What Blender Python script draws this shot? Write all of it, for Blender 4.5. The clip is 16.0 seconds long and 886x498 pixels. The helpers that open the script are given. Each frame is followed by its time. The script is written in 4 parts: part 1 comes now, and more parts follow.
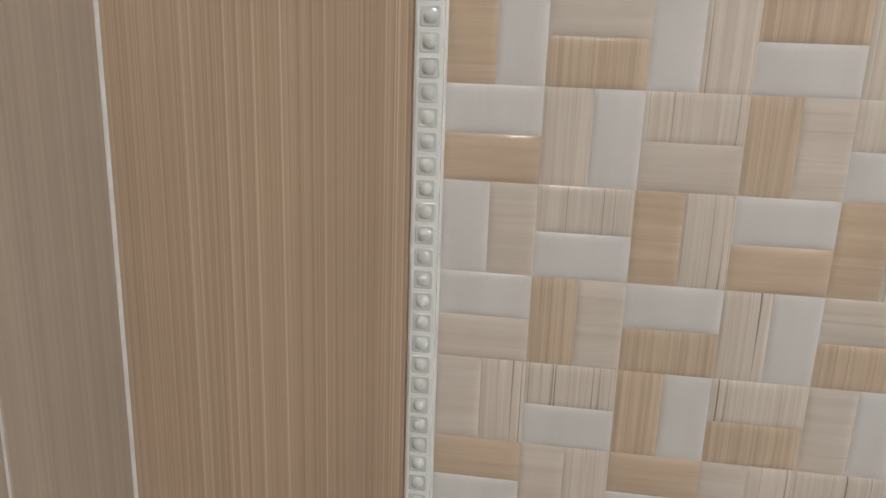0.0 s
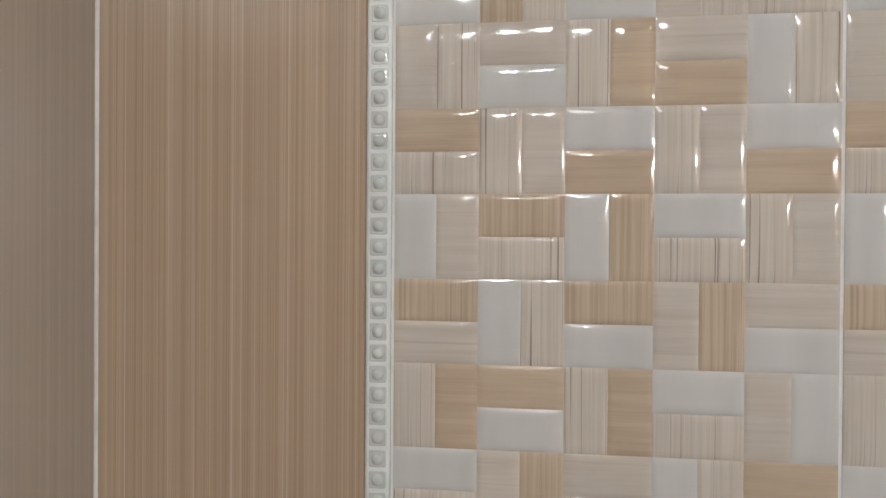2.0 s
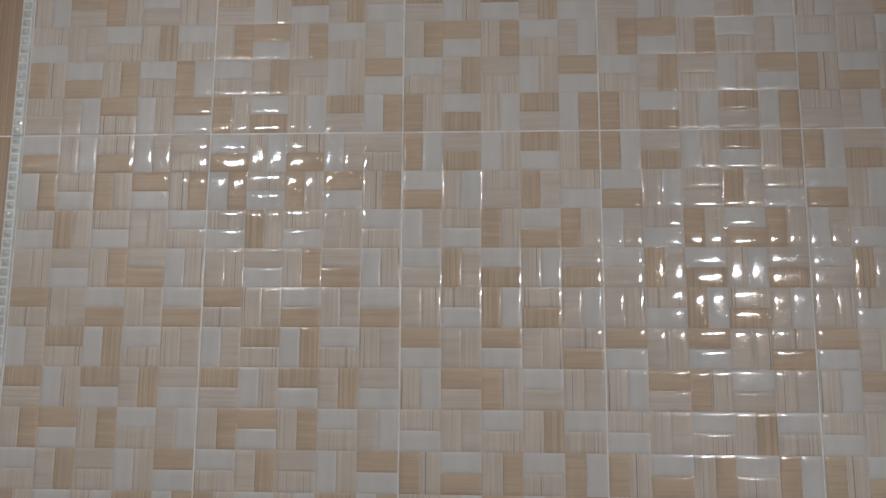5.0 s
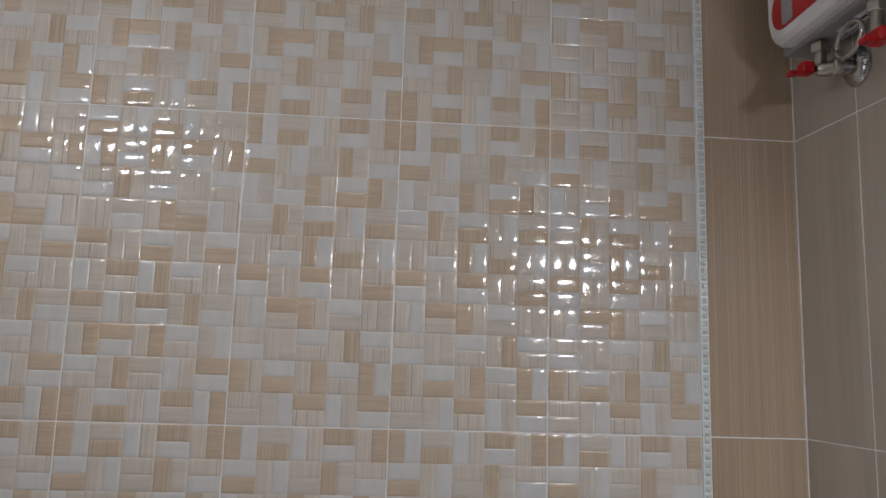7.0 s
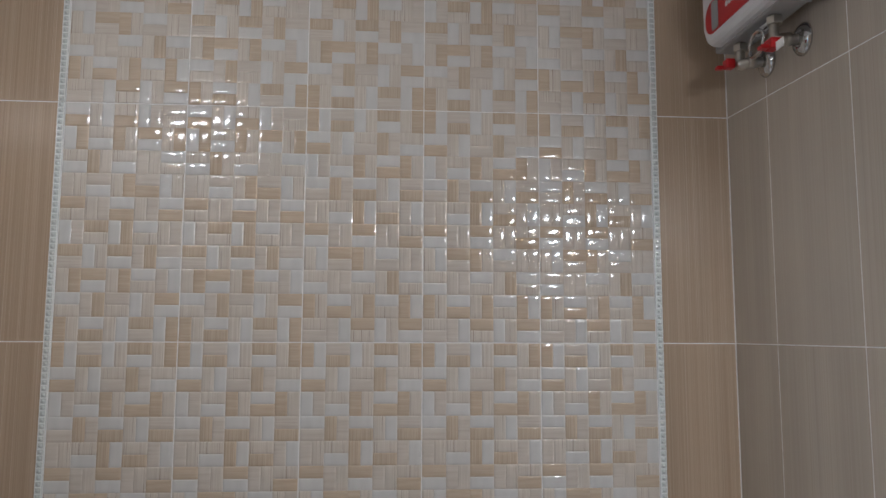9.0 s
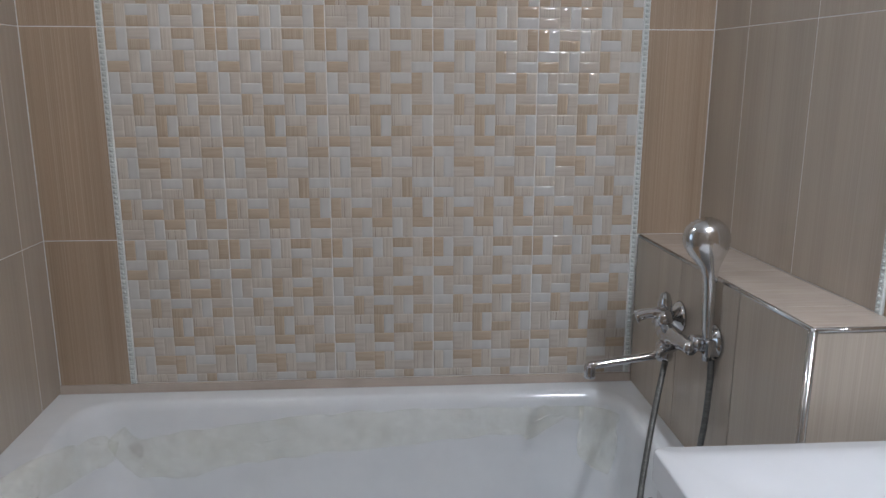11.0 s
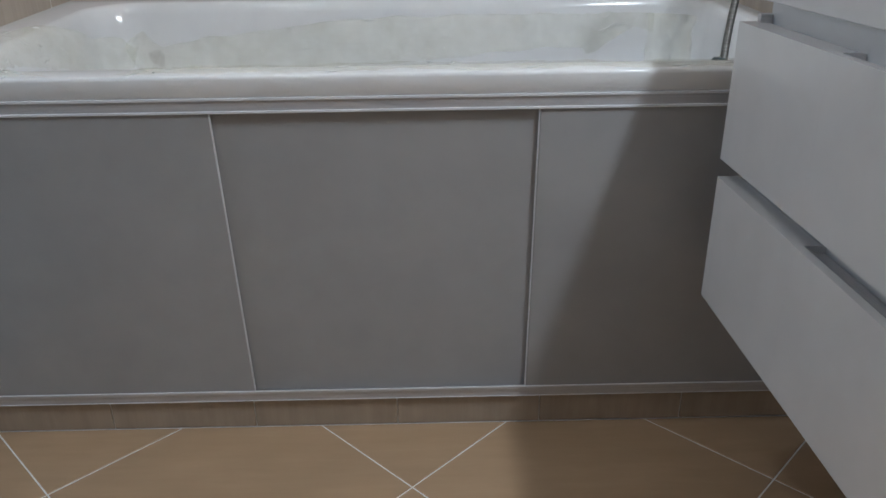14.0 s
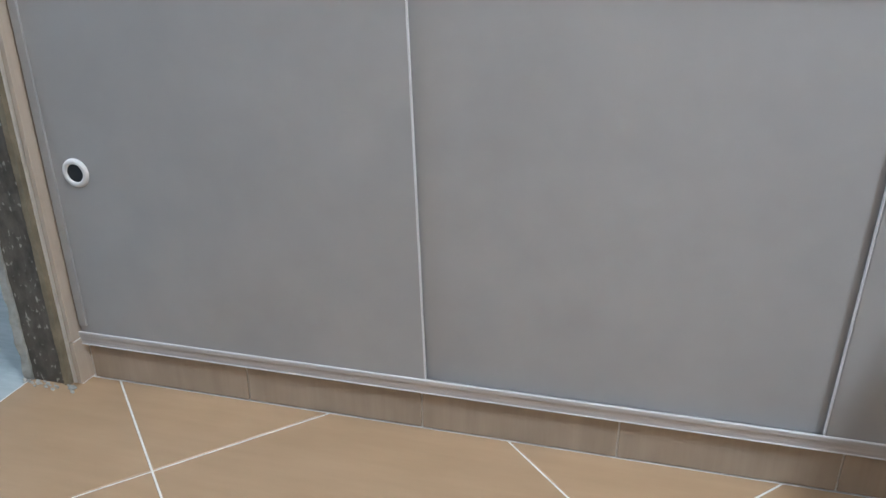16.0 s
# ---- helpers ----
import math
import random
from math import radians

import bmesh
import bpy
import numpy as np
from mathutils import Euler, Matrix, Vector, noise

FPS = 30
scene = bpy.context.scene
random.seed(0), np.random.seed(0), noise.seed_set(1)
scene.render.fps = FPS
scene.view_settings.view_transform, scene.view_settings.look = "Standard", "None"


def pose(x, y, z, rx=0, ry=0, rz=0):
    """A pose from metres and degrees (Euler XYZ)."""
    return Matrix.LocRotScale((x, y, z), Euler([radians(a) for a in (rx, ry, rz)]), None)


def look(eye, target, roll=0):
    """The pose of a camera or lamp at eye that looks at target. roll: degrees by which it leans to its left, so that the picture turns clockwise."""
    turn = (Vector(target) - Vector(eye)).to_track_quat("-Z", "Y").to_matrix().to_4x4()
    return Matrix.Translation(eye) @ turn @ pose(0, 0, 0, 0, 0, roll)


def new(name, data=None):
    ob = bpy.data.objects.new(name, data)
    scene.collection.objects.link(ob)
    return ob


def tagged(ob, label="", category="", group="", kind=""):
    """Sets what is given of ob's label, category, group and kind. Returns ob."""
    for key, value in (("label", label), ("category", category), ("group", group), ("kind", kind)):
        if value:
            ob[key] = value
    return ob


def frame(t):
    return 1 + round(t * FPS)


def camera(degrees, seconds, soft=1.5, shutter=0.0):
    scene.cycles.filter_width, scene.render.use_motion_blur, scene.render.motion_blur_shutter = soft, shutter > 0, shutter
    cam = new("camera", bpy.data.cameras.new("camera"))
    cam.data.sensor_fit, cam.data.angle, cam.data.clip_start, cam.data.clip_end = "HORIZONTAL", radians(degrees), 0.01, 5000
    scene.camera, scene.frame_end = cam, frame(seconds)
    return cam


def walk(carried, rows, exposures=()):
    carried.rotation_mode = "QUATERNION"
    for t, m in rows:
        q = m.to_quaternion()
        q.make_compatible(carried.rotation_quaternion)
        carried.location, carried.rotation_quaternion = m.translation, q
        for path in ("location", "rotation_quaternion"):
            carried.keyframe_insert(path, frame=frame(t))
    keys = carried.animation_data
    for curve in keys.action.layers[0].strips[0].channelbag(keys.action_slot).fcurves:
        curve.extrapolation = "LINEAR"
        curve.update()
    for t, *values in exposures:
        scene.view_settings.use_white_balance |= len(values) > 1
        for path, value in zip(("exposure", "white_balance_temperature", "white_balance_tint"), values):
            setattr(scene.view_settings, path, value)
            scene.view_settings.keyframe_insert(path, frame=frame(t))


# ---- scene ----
cam = camera(60.7, 16.0)
PATH = [
    (0, (0.056, -0.393, 1.548), (-0.206, 1.519, 1.025), 2.0),
    (0.5, (0.075, -0.4, 1.618), (-0.208, 1.502, 1.068), 1.5),
    (1, (0.074, -0.414, 1.686), (-0.2, 1.494, 1.15), 1.2),
    (1.4, (0.082, -0.426, 1.738), (-0.187, 1.514, 1.325), 0.9),
    (2, (0.09, -0.442, 1.802), (-0.178, 1.537, 1.787), 0.4),
    (2.5, (0.075, -0.489, 1.871), (-0.107, 1.482, 2.17), 0.2),
    (3, (0.152, -0.547, 1.94), (-0.122, 1.425, 2.143), -0.4),
    (3.5, (0.264, -0.625, 1.895), (0.128, 1.356, 2.146), -1.2),
    (4, (0.421, -0.708, 1.848), (0.284, 1.264, 2.154), -0.7),
    (4.5, (0.53, -0.836, 1.823), (0.349, 1.133, 2.119), 0.4),
    (5, (0.604, -0.941, 1.79), (0.505, 1.036, 2.083), 0.3),
    (5.2, (0.65, -0.967, 1.765), (0.589, 1.009, 2.088), 0.0),
    (7.3, (0.745, -1.283, 1.66), (0.899, 0.688, 1.966), 1.7),
    (7.5, (0.716, -1.331, 1.643), (0.875, 0.639, 1.95), 1.5),
    (8, (0.687, -1.412, 1.618), (0.853, 0.558, 1.92), 0.9),
    (8.2, (0.695, -1.443, 1.61), (0.856, 0.527, 1.915), 0.6),
    (10.3, (0.637, -1.846, 1.59), (0.77, 0.121, 1.252), 0.7),
    (10.5, (0.631, -1.859, 1.574), (0.783, 0.087, 1.139), 0.4),
    (11, (0.66, -1.85, 1.476), (0.787, 0.094, 1.025), 0.1),
    (11.5, (0.652, -1.853, 1.403), (0.722, 0.081, 0.898), -0.3),
    (12, (0.623, -1.893, 1.375), (0.687, -0.008, 0.707), -0.4),
    (12.5, (0.607, -1.938, 1.314), (0.673, -0.115, 0.492), -0.2),
    (13, (0.622, -1.931, 1.199), (0.685, -0.128, 0.335), -0.2),
    (13.5, (0.644, -1.895, 1.039), (0.683, -0.079, 0.201), -0.5),
    (14, (0.636, -1.842, 0.856), (0.656, -0.013, 0.046), -0.8),
    (14.5, (0.629, -1.793, 0.717), (0.602, 0.049, -0.06), -1.2),
    (15, (0.597, -1.729, 0.647), (0.532, 0.117, -0.12), -1.4),
    (15.5, (0.558, -1.654, 0.614), (0.338, 0.182, -0.148), -1.6),
    (16, (0.549, -1.513, 0.633), (0.08, 0.262, -0.161), -0.4),
]
walk(cam, [(t, look(eye, target, roll)) for t, eye, target, roll in PATH],
     [(0.0, 1.14, 6120, 9), (1.0, 1.10, 6070, 9), (2.0, 0.92, 6020, 9), (2.5, 0.64, 5970, 9), (3.5, 0.40, 5920, 9), (5.0, 0.44, 5820, 9), (8.0, 0.54, 5700, 9),
      (10.5, 0.56, 5620, 9), (11.5, 0.58, 5540, 9), (12.5, 0.60, 5560, 9), (13.5, 0.75, 5550, 7), (14.5, 1.27, 5530, 4), (15.0, 1.50, 5530, 3), (16.0, 2.02, 5430, 5)])

# ---- light and exposure ----
world = bpy.data.worlds.new("world")
scene.world = world
world.use_nodes = True
world.node_tree.nodes["Background"].inputs[0].default_value = (0.8, 0.85, 1.0, 1)
world.node_tree.nodes["Background"].inputs[1].default_value = 0.02

LAMP_A = (0.06, -0.86, 2.27)
LAMP_B = (1.40, -1.62, 2.07)


# ---- materials ----
def material(name, color=(0.5, 0.5, 0.5), rough=0.5, metal=0.0, coat=0.0, spec=0.5):
    m = bpy.data.materials.new(name)
    m.use_nodes = True
    b = m.node_tree.nodes["Principled BSDF"]
    b.inputs["Base Color"].default_value = (*color, 1)
    b.inputs["Roughness"].default_value = rough
    b.inputs["Metallic"].default_value = metal
    b.inputs["Coat Weight"].default_value = coat
    b.inputs["Coat Roughness"].default_value = 0.05
    b.inputs["Specular IOR Level"].default_value = spec
    return m


def node(m, kind, **values):
    n = m.node_tree.nodes.new(kind)
    for k, v in values.items():
        n.inputs[k].default_value = v
    return n


def link(m, a, out, b, inp):
    m.node_tree.links.new(a.outputs[out], b.inputs[inp])


def bsdf(m):
    return m.node_tree.nodes["Principled BSDF"]


def coords(m, scale, island=0.0, random_object=0.0):
    """Object coordinates, scaled, shifted by a random amount for each island or object."""
    tc = node(m, "ShaderNodeTexCoord")
    mp = node(m, "ShaderNodeVectorMath")
    mp.operation = "MULTIPLY"
    mp.inputs[1].default_value = scale
    link(m, tc, "Object", mp, 0)
    last = mp
    for amount, kind, out in ((island, "ShaderNodeNewGeometry", "Random Per Island"), (random_object, "ShaderNodeObjectInfo", "Random")):
        if amount:
            src = node(m, kind)
            mul = node(m, "ShaderNodeMath")
            mul.operation = "MULTIPLY"
            mul.inputs[1].default_value = amount
            link(m, src, out, mul, 0)
            add = node(m, "ShaderNodeVectorMath")
            add.operation = "ADD"
            link(m, last, 0, add, 0)
            link(m, mul, 0, add, 1)
            last = add
    return last


def ramp(m, stops):
    r = node(m, "ShaderNodeValToRGB")
    els = r.color_ramp.elements
    while len(els) < len(stops):
        els.new(0.5)
    for e, (p, c) in zip(els, stops):
        e.position, e.color = p, (*c, 1)
    return r


def noise_tex(m, vec, scale=1.0, detail=3.0, rough=0.55):
    n = node(m, "ShaderNodeTexNoise", Scale=scale, Detail=detail, Roughness=rough)
    link(m, vec, 0, n, "Vector")
    return n


def mixed(m, fac, a, b, kind="MIX"):
    x = node(m, "ShaderNodeMix")
    x.data_type, x.blend_type = "RGBA", kind
    if isinstance(fac, float):
        x.inputs[0].default_value = fac
    else:
        m.node_tree.links.new(fac, x.inputs[0])
    for i, v in ((6, a), (7, b)):
        if isinstance(v, tuple):
            x.inputs[i].default_value = (*v, 1)
        else:
            m.node_tree.links.new(v, x.inputs[i])
    return x.outputs[2]


def bump(m, height, strength=0.2, distance=0.001):
    b = node(m, "ShaderNodeBump", Strength=strength, Distance=distance)
    m.node_tree.links.new(height, b.inputs["Height"])
    link(m, b, 0, bsdf(m), "Normal")


def streaked(name, light, dark, scale, rough=0.12, island=37.0, random_object=0.0, spread=(0.38, 0.62), fine=None, broad=None, mottle=0.10, coat=0.0):
    """Glazed tile with printed streaks: stretched noise between two colours, a second finer set, and broad drift."""
    m = material(name, light, rough, coat=coat)
    v = coords(m, scale, island, random_object)
    n = noise_tex(m, v, 1.0, 4.0, 0.62)
    r = ramp(m, [(spread[0], dark), (spread[1], light)])
    link(m, n, "Fac", r, 0)
    col = r.outputs[0]
    if fine:
        scale2, tint, amount = fine
        v2 = coords(m, scale2, island * 0.7, random_object * 0.7)
        n2 = noise_tex(m, v2, 1.0, 2.0, 0.5)
        r2 = ramp(m, [(0.62, (0, 0, 0)), (0.70, (1, 1, 1))])
        link(m, n2, "Fac", r2, 0)
        mul = node(m, "ShaderNodeMath")
        mul.operation = "MULTIPLY"
        mul.inputs[1].default_value = amount
        link(m, r2, 0, mul, 0)
        col = mixed(m, mul.outputs[0], col, tint)
    v3 = coords(m, broad or (14, 14, 14), island, random_object)
    n3 = noise_tex(m, v3, 1.0, 2.0)
    r3 = ramp(m, [(0.3, (1 - mottle,) * 3), (0.7, (1, 1, 1))])
    link(m, n3, "Fac", r3, 0)
    col = mixed(m, 1.0, col, r3.outputs[0], "MULTIPLY")
    m.node_tree.links.new(col, bsdf(m).inputs["Base Color"])
    bump(m, n.outputs["Fac"], 0.05, 0.0004)
    return m


WHITE = streaked("glaze_white", (0.625, 0.612, 0.588), (0.575, 0.562, 0.538), (60, 5, 5), 0.075, spread=(0.3, 0.7), mottle=0.05)
BEIGE = streaked("glaze_beige", (0.62, 0.563, 0.498), (0.545, 0.482, 0.412), (9, 5, 200), 0.075, spread=(0.3, 0.66), fine=((6, 5, 420), (0.47, 0.40, 0.33), 0.4))
TAN = streaked("glaze_tan", (0.572, 0.466, 0.350), (0.492, 0.386, 0.280), (8, 5, 180), 0.075, spread=(0.32, 0.66), fine=((5, 5, 420), (0.45, 0.345, 0.245), 0.45))
TANV = streaked("glaze_tan_upright", (0.575, 0.475, 0.358), (0.46, 0.36, 0.262), (520, 5, 6), 0.075, spread=(0.34, 0.64), fine=((900, 5, 5), (0.38, 0.285, 0.205), 0.55))
STRIPE = streaked("glaze_striped", (0.65, 0.595, 0.525), (0.545, 0.48, 0.405), (560, 5, 6), 0.075, spread=(0.32, 0.64), fine=((700, 5, 3), (0.23, 0.17, 0.125), 0.85))
PLAIN_TAN = streaked("tan_tile", (0.486, 0.371, 0.264), (0.381, 0.277, 0.189), (1150, 5, 0.8), 0.24, 0.0, 31.0, spread=(0.39, 0.61), fine=((620, 5, 0.35), (0.63, 0.51, 0.40), 0.7), broad=(34, 5, 0.6), mottle=0.12)
GREIGE = streaked("greige_tile", (0.515, 0.447, 0.37), (0.45, 0.385, 0.315), (420, 420, 0.9), 0.21, 0.0, 31.0, spread=(0.3, 0.68), fine=((260, 260, 0.5), (0.54, 0.475, 0.40), 0.3), broad=(16, 16, 1.4), mottle=0.12)
SKIRT = streaked("skirting_tile", (0.44, 0.37, 0.295), (0.38, 0.315, 0.245), (60, 5, 4), 0.35, 0.0, 31.0, spread=(0.3, 0.7), mottle=0.12)
LEDGE = streaked("ledge_tile", (0.58, 0.50, 0.43), (0.51, 0.43, 0.36), (10, 120, 5), 0.25, 0.0, 31.0, spread=(0.3, 0.7), mottle=0.08)
FLOOR_TILE = streaked("floor_tile", (0.440, 0.302, 0.182), (0.395, 0.269, 0.158), (6, 40, 5), 0.38, 0.0, 31.0, spread=(0.3, 0.7), broad=(5, 5, 5), mottle=0.10)
GROUT = streaked("grout", (0.84, 0.83, 0.81), (0.74, 0.72, 0.69), (60, 60, 60), 0.85, 0.0, 0.0, spread=(0.3, 0.6))
BORDER = streaked("border_glaze", (0.78, 0.80, 0.78), (0.72, 0.74, 0.72), (60, 60, 60), 0.25, 0.0, 5.0, mottle=0.06)
BEAD = material("border_glass", (0.66, 0.70, 0.675), 0.05, 0.15, 0.8)
bsdf(BEAD).inputs["IOR"].default_value = 1.9
CHROME = material("chrome", (0.55, 0.55, 0.56), 0.035, 1.0)
SILVER = streaked("satin_chrome", (0.72, 0.72, 0.72), (0.62, 0.62, 0.62), (40, 40, 40), 0.17, 0.0, 0.0, mottle=0.05)
bsdf(SILVER).inputs["Metallic"].default_value = 1.0
BRUSHED = streaked("brushed_hose", (0.17, 0.165, 0.152), (0.10, 0.097, 0.09), (30, 30, 400), 0.45, 0.0, 0.0)
bsdf(BRUSHED).inputs["Metallic"].default_value = 0.45
ACRYLIC = streaked("tub_acrylic", (0.835, 0.845, 0.855), (0.805, 0.815, 0.825), (6, 6, 6), 0.14, 0.0, 0.0, mottle=0.03)
LACQUER = streaked("white_lacquer", (0.72, 0.72, 0.73), (0.69, 0.69, 0.70), (5, 5, 5), 0.22, 0.0, 0.0, mottle=0.03, coat=0.3)
CERAMIC = streaked("sink_ceramic", (0.80, 0.81, 0.83), (0.78, 0.79, 0.81), (5, 5, 5), 0.07, 0.0, 0.0, mottle=0.02)
PANEL = streaked("screen_panel_plastic", (0.37, 0.372, 0.377), (0.347, 0.349, 0.354), (5, 5, 5), 0.32, 0.0, 9.0, mottle=0.05)
RAIL = streaked("aluminium_rail", (0.60, 0.60, 0.62), (0.52, 0.52, 0.54), (4, 200, 300), 0.35, 0.0, 0.0, mottle=0.06)
bsdf(RAIL).inputs["Metallic"].default_value = 0.35
EDGE = streaked("bright_aluminium", (0.74, 0.75, 0.78), (0.68, 0.69, 0.72), (4, 200, 300), 0.28, 0.0, 0.0, mottle=0.05)
PLASTER = streaked("rough_plaster", (0.17, 0.155, 0.13), (0.07, 0.065, 0.055), (45, 45, 22), 0.9, 0.0, 0.0, spread=(0.3, 0.7), fine=((160, 160, 90), (0.62, 0.60, 0.55), 0.55), broad=(7, 7, 4), mottle=0.4)
PLASTER_LIGHT = streaked("grey_plaster", (0.50, 0.50, 0.47), (0.32, 0.32, 0.29), (50, 50, 50), 0.9, 0.0, 0.0, spread=(0.3, 0.7), mottle=0.2)
PLASTER_OLIVE = streaked("olive_adhesive", (0.30, 0.26, 0.18), (0.17, 0.145, 0.10), (60, 60, 30), 0.9, 0.0, 0.0, spread=(0.3, 0.7), mottle=0.3)
WALL_PAINT = streaked("wall_paint", (0.78, 0.77, 0.75), (0.73, 0.72, 0.70), (9, 9, 9), 0.7, 0.0, 0.0, mottle=0.05)
CEILING = streaked("ceiling_white", (0.86, 0.86, 0.86), (0.83, 0.83, 0.83), (7, 7, 7), 0.6, 0.0, 0.0, mottle=0.03)
HALL_FLOOR = streaked("hall_linoleum", (0.44, 0.50, 0.52), (0.36, 0.42, 0.44), (20, 90, 5), 0.4, 0.0, 0.0, mottle=0.1)
BLACK = material("black_plastic", (0.02, 0.02, 0.022), 0.3)
RED = material("red_plastic", (0.46, 0.012, 0.016), 0.28, spec=0.3)
HEATER_WHITE = material("heater_white", (0.75, 0.75, 0.76), 0.3)
HEATER_GREY = material("heater_grey", (0.33, 0.33, 0.33), 0.45)
TEXT_GREY = material("print_grey", (0.25, 0.25, 0.26), 0.5)
TEXT_WHITE = material("print_white", (0.8, 0.8, 0.8), 0.5)
BRASS = material("nickel_fitting", (0.48, 0.45, 0.40), 0.28, 1.0)


def film_material(name, tint, least, most, gloss):
    """Clear wrinkled film: mostly transparent, with a faint body colour and sharp glints."""
    m = bpy.data.materials.new(name)
    m.use_nodes = True
    t = m.node_tree
    b = t.nodes["Principled BSDF"]
    b.inputs["Base Color"].default_value = (*tint, 1)
    b.inputs["Roughness"].default_value = 0.12
    b.inputs["Specular IOR Level"].default_value = 0.8
    tr = t.nodes.new("ShaderNodeBsdfTransparent")
    tr.inputs[0].default_value = (0.985, 0.985, 0.965, 1)
    mx = t.nodes.new("ShaderNodeMixShader")
    v = coords(m, (14, 14, 14))
    n = noise_tex(m, v, 1.0, 4.0)
    mr = t.nodes.new("ShaderNodeMapRange")
    mr.inputs["From Min"].default_value, mr.inputs["From Max"].default_value = 0.36, 0.70
    mr.inputs["To Min"].default_value, mr.inputs["To Max"].default_value = least, most
    t.links.new(n.outputs["Fac"], mr.inputs["Value"])
    t.links.new(mr.outputs[0], mx.inputs[0])
    t.links.new(tr.outputs[0], mx.inputs[1])
    t.links.new(b.outputs[0], mx.inputs[2])
    gl = t.nodes.new("ShaderNodeBsdfGlossy")
    gl.inputs["Color"].default_value = (1, 1, 1, 1)
    gl.inputs["Roughness"].default_value = 0.08
    v2 = coords(m, (46, 46, 46))
    n2 = noise_tex(m, v2, 1.0, 2.0, 0.5)
    bp = node(m, "ShaderNodeBump", Strength=1.0, Distance=0.035)
    t.links.new(n2.outputs["Fac"], bp.inputs["Height"])
    t.links.new(bp.outputs[0], gl.inputs["Normal"])
    mg = t.nodes.new("ShaderNodeMixShader")
    mg.inputs[0].default_value = gloss
    t.links.new(mx.outputs[0], mg.inputs[1])
    t.links.new(gl.outputs[0], mg.inputs[2])
    t.links.new(mg.outputs[0], t.nodes["Material Output"].inputs["Surface"])
    return m


FILM = film_material("clear_film", (0.85, 0.83, 0.67), 0.09, 0.31, 0.025)
FILM_HEM = film_material("film_edge", (0.60, 0.57, 0.47), 0.05, 0.32, 0.04)
FILM_KNOT = film_material("film_knot", (0.46, 0.37, 0.27), 0.18, 0.45, 0.05)
# white and mostly opaque: the brightness of the glints is in the colour
FILM_GLINT = film_material("film_fold", (0.95, 0.95, 0.94), 0.55, 0.90, 0.10)


def glow(name, color, strength):
    m = bpy.data.materials.new(name)
    m.use_nodes = True
    b = m.node_tree.nodes["Principled BSDF"]
    b.inputs["Base Color"].default_value = (0.9, 0.9, 0.9, 1)
    b.inputs["Emission Color"].default_value = (*color, 1)
    b.inputs["Emission Strength"].default_value = strength
    return m


BULB_A = glow("warm_bulb", (1.0, 0.975, 0.94), 56.0)
BULB_B = glow("mirror_bulb", (1.0, 0.975, 0.95), 158.0)


# ---- mesh helpers ----
def finish(name, bm, mats, smooth=False, parent=None, label=""):
    me = bpy.data.meshes.new(name)
    bmesh.ops.recalc_face_normals(bm, faces=bm.faces)
    bm.to_mesh(me)
    bm.free()
    for m in (mats if isinstance(mats, (list, tuple)) else [mats]):
        me.materials.append(m)
    if smooth:
        me.shade_smooth()
    ob = new(name, me)
    if parent:
        ob.parent = parent
    if label:
        ob["label"] = label
    return ob


def part(name, bm, mat, parent, label="", smooth=False):
    return finish(name, bm, mat, smooth, parent, label)


def again(ob, parent, loc, rot=(0, 0, 0)):
    """One more object on the same mesh."""
    o = new(ob.name.split(".")[0], ob.data)
    o.parent = parent
    o.location, o.rotation_euler = loc, rot
    return o


def box(lo, hi, bevel=0.0, segments=2, bm=None):
    out = bm or bmesh.new()
    b = bmesh.new()
    bmesh.ops.create_cube(b, size=1.0)
    for v in b.verts:
        v.co = Vector([lo[i] + (v.co[i] + 0.5) * (hi[i] - lo[i]) for i in range(3)])
    if bevel:
        bmesh.ops.bevel(b, geom=b.edges[:], offset=bevel, segments=segments, affect="EDGES", profile=0.5)
    if bm is None:
        out.free()
        return b
    me = bpy.data.meshes.new("tmp")
    b.to_mesh(me)
    b.free()
    out.from_mesh(me)
    bpy.data.meshes.remove(me)
    return out


def prism(points, z0, z1, bm=None):
    """Upright prism over a plan polygon."""
    bm = bm or bmesh.new()
    a = [bm.verts.new((x, y, z0)) for x, y in points]
    b = [bm.verts.new((x, y, z1)) for x, y in points]
    bm.faces.new(a[::-1])
    bm.faces.new(b)
    n = len(points)
    for i in range(n):
        bm.faces.new((a[i], a[(i + 1) % n], b[(i + 1) % n], b[i]))
    return bm


def loft(rings, bm=None, close_start=False, close_end=False):
    bm = bm or bmesh.new()
    rows = [[bm.verts.new(p) for p in r] for r in rings]
    n = len(rows[0])
    for a, b in zip(rows, rows[1:]):
        for i in range(n):
            bm.faces.new((a[i], a[(i + 1) % n], b[(i + 1) % n], b[i]))
    if close_start:
        bm.faces.new(rows[0][::-1])
    if close_end:
        bm.faces.new(rows[-1])
    return bm


def lathe(profile, segments=24, m=None, bm=None, caps=True):
    """Profile of (radius, height) turned about z, then moved by m."""
    m = m or Matrix()
    rings = [[m @ Vector((r * math.cos(2 * math.pi * i / segments), r * math.sin(2 * math.pi * i / segments), h)) for i in range(segments)] for r, h in profile]
    return loft(rings, bm, caps, caps)


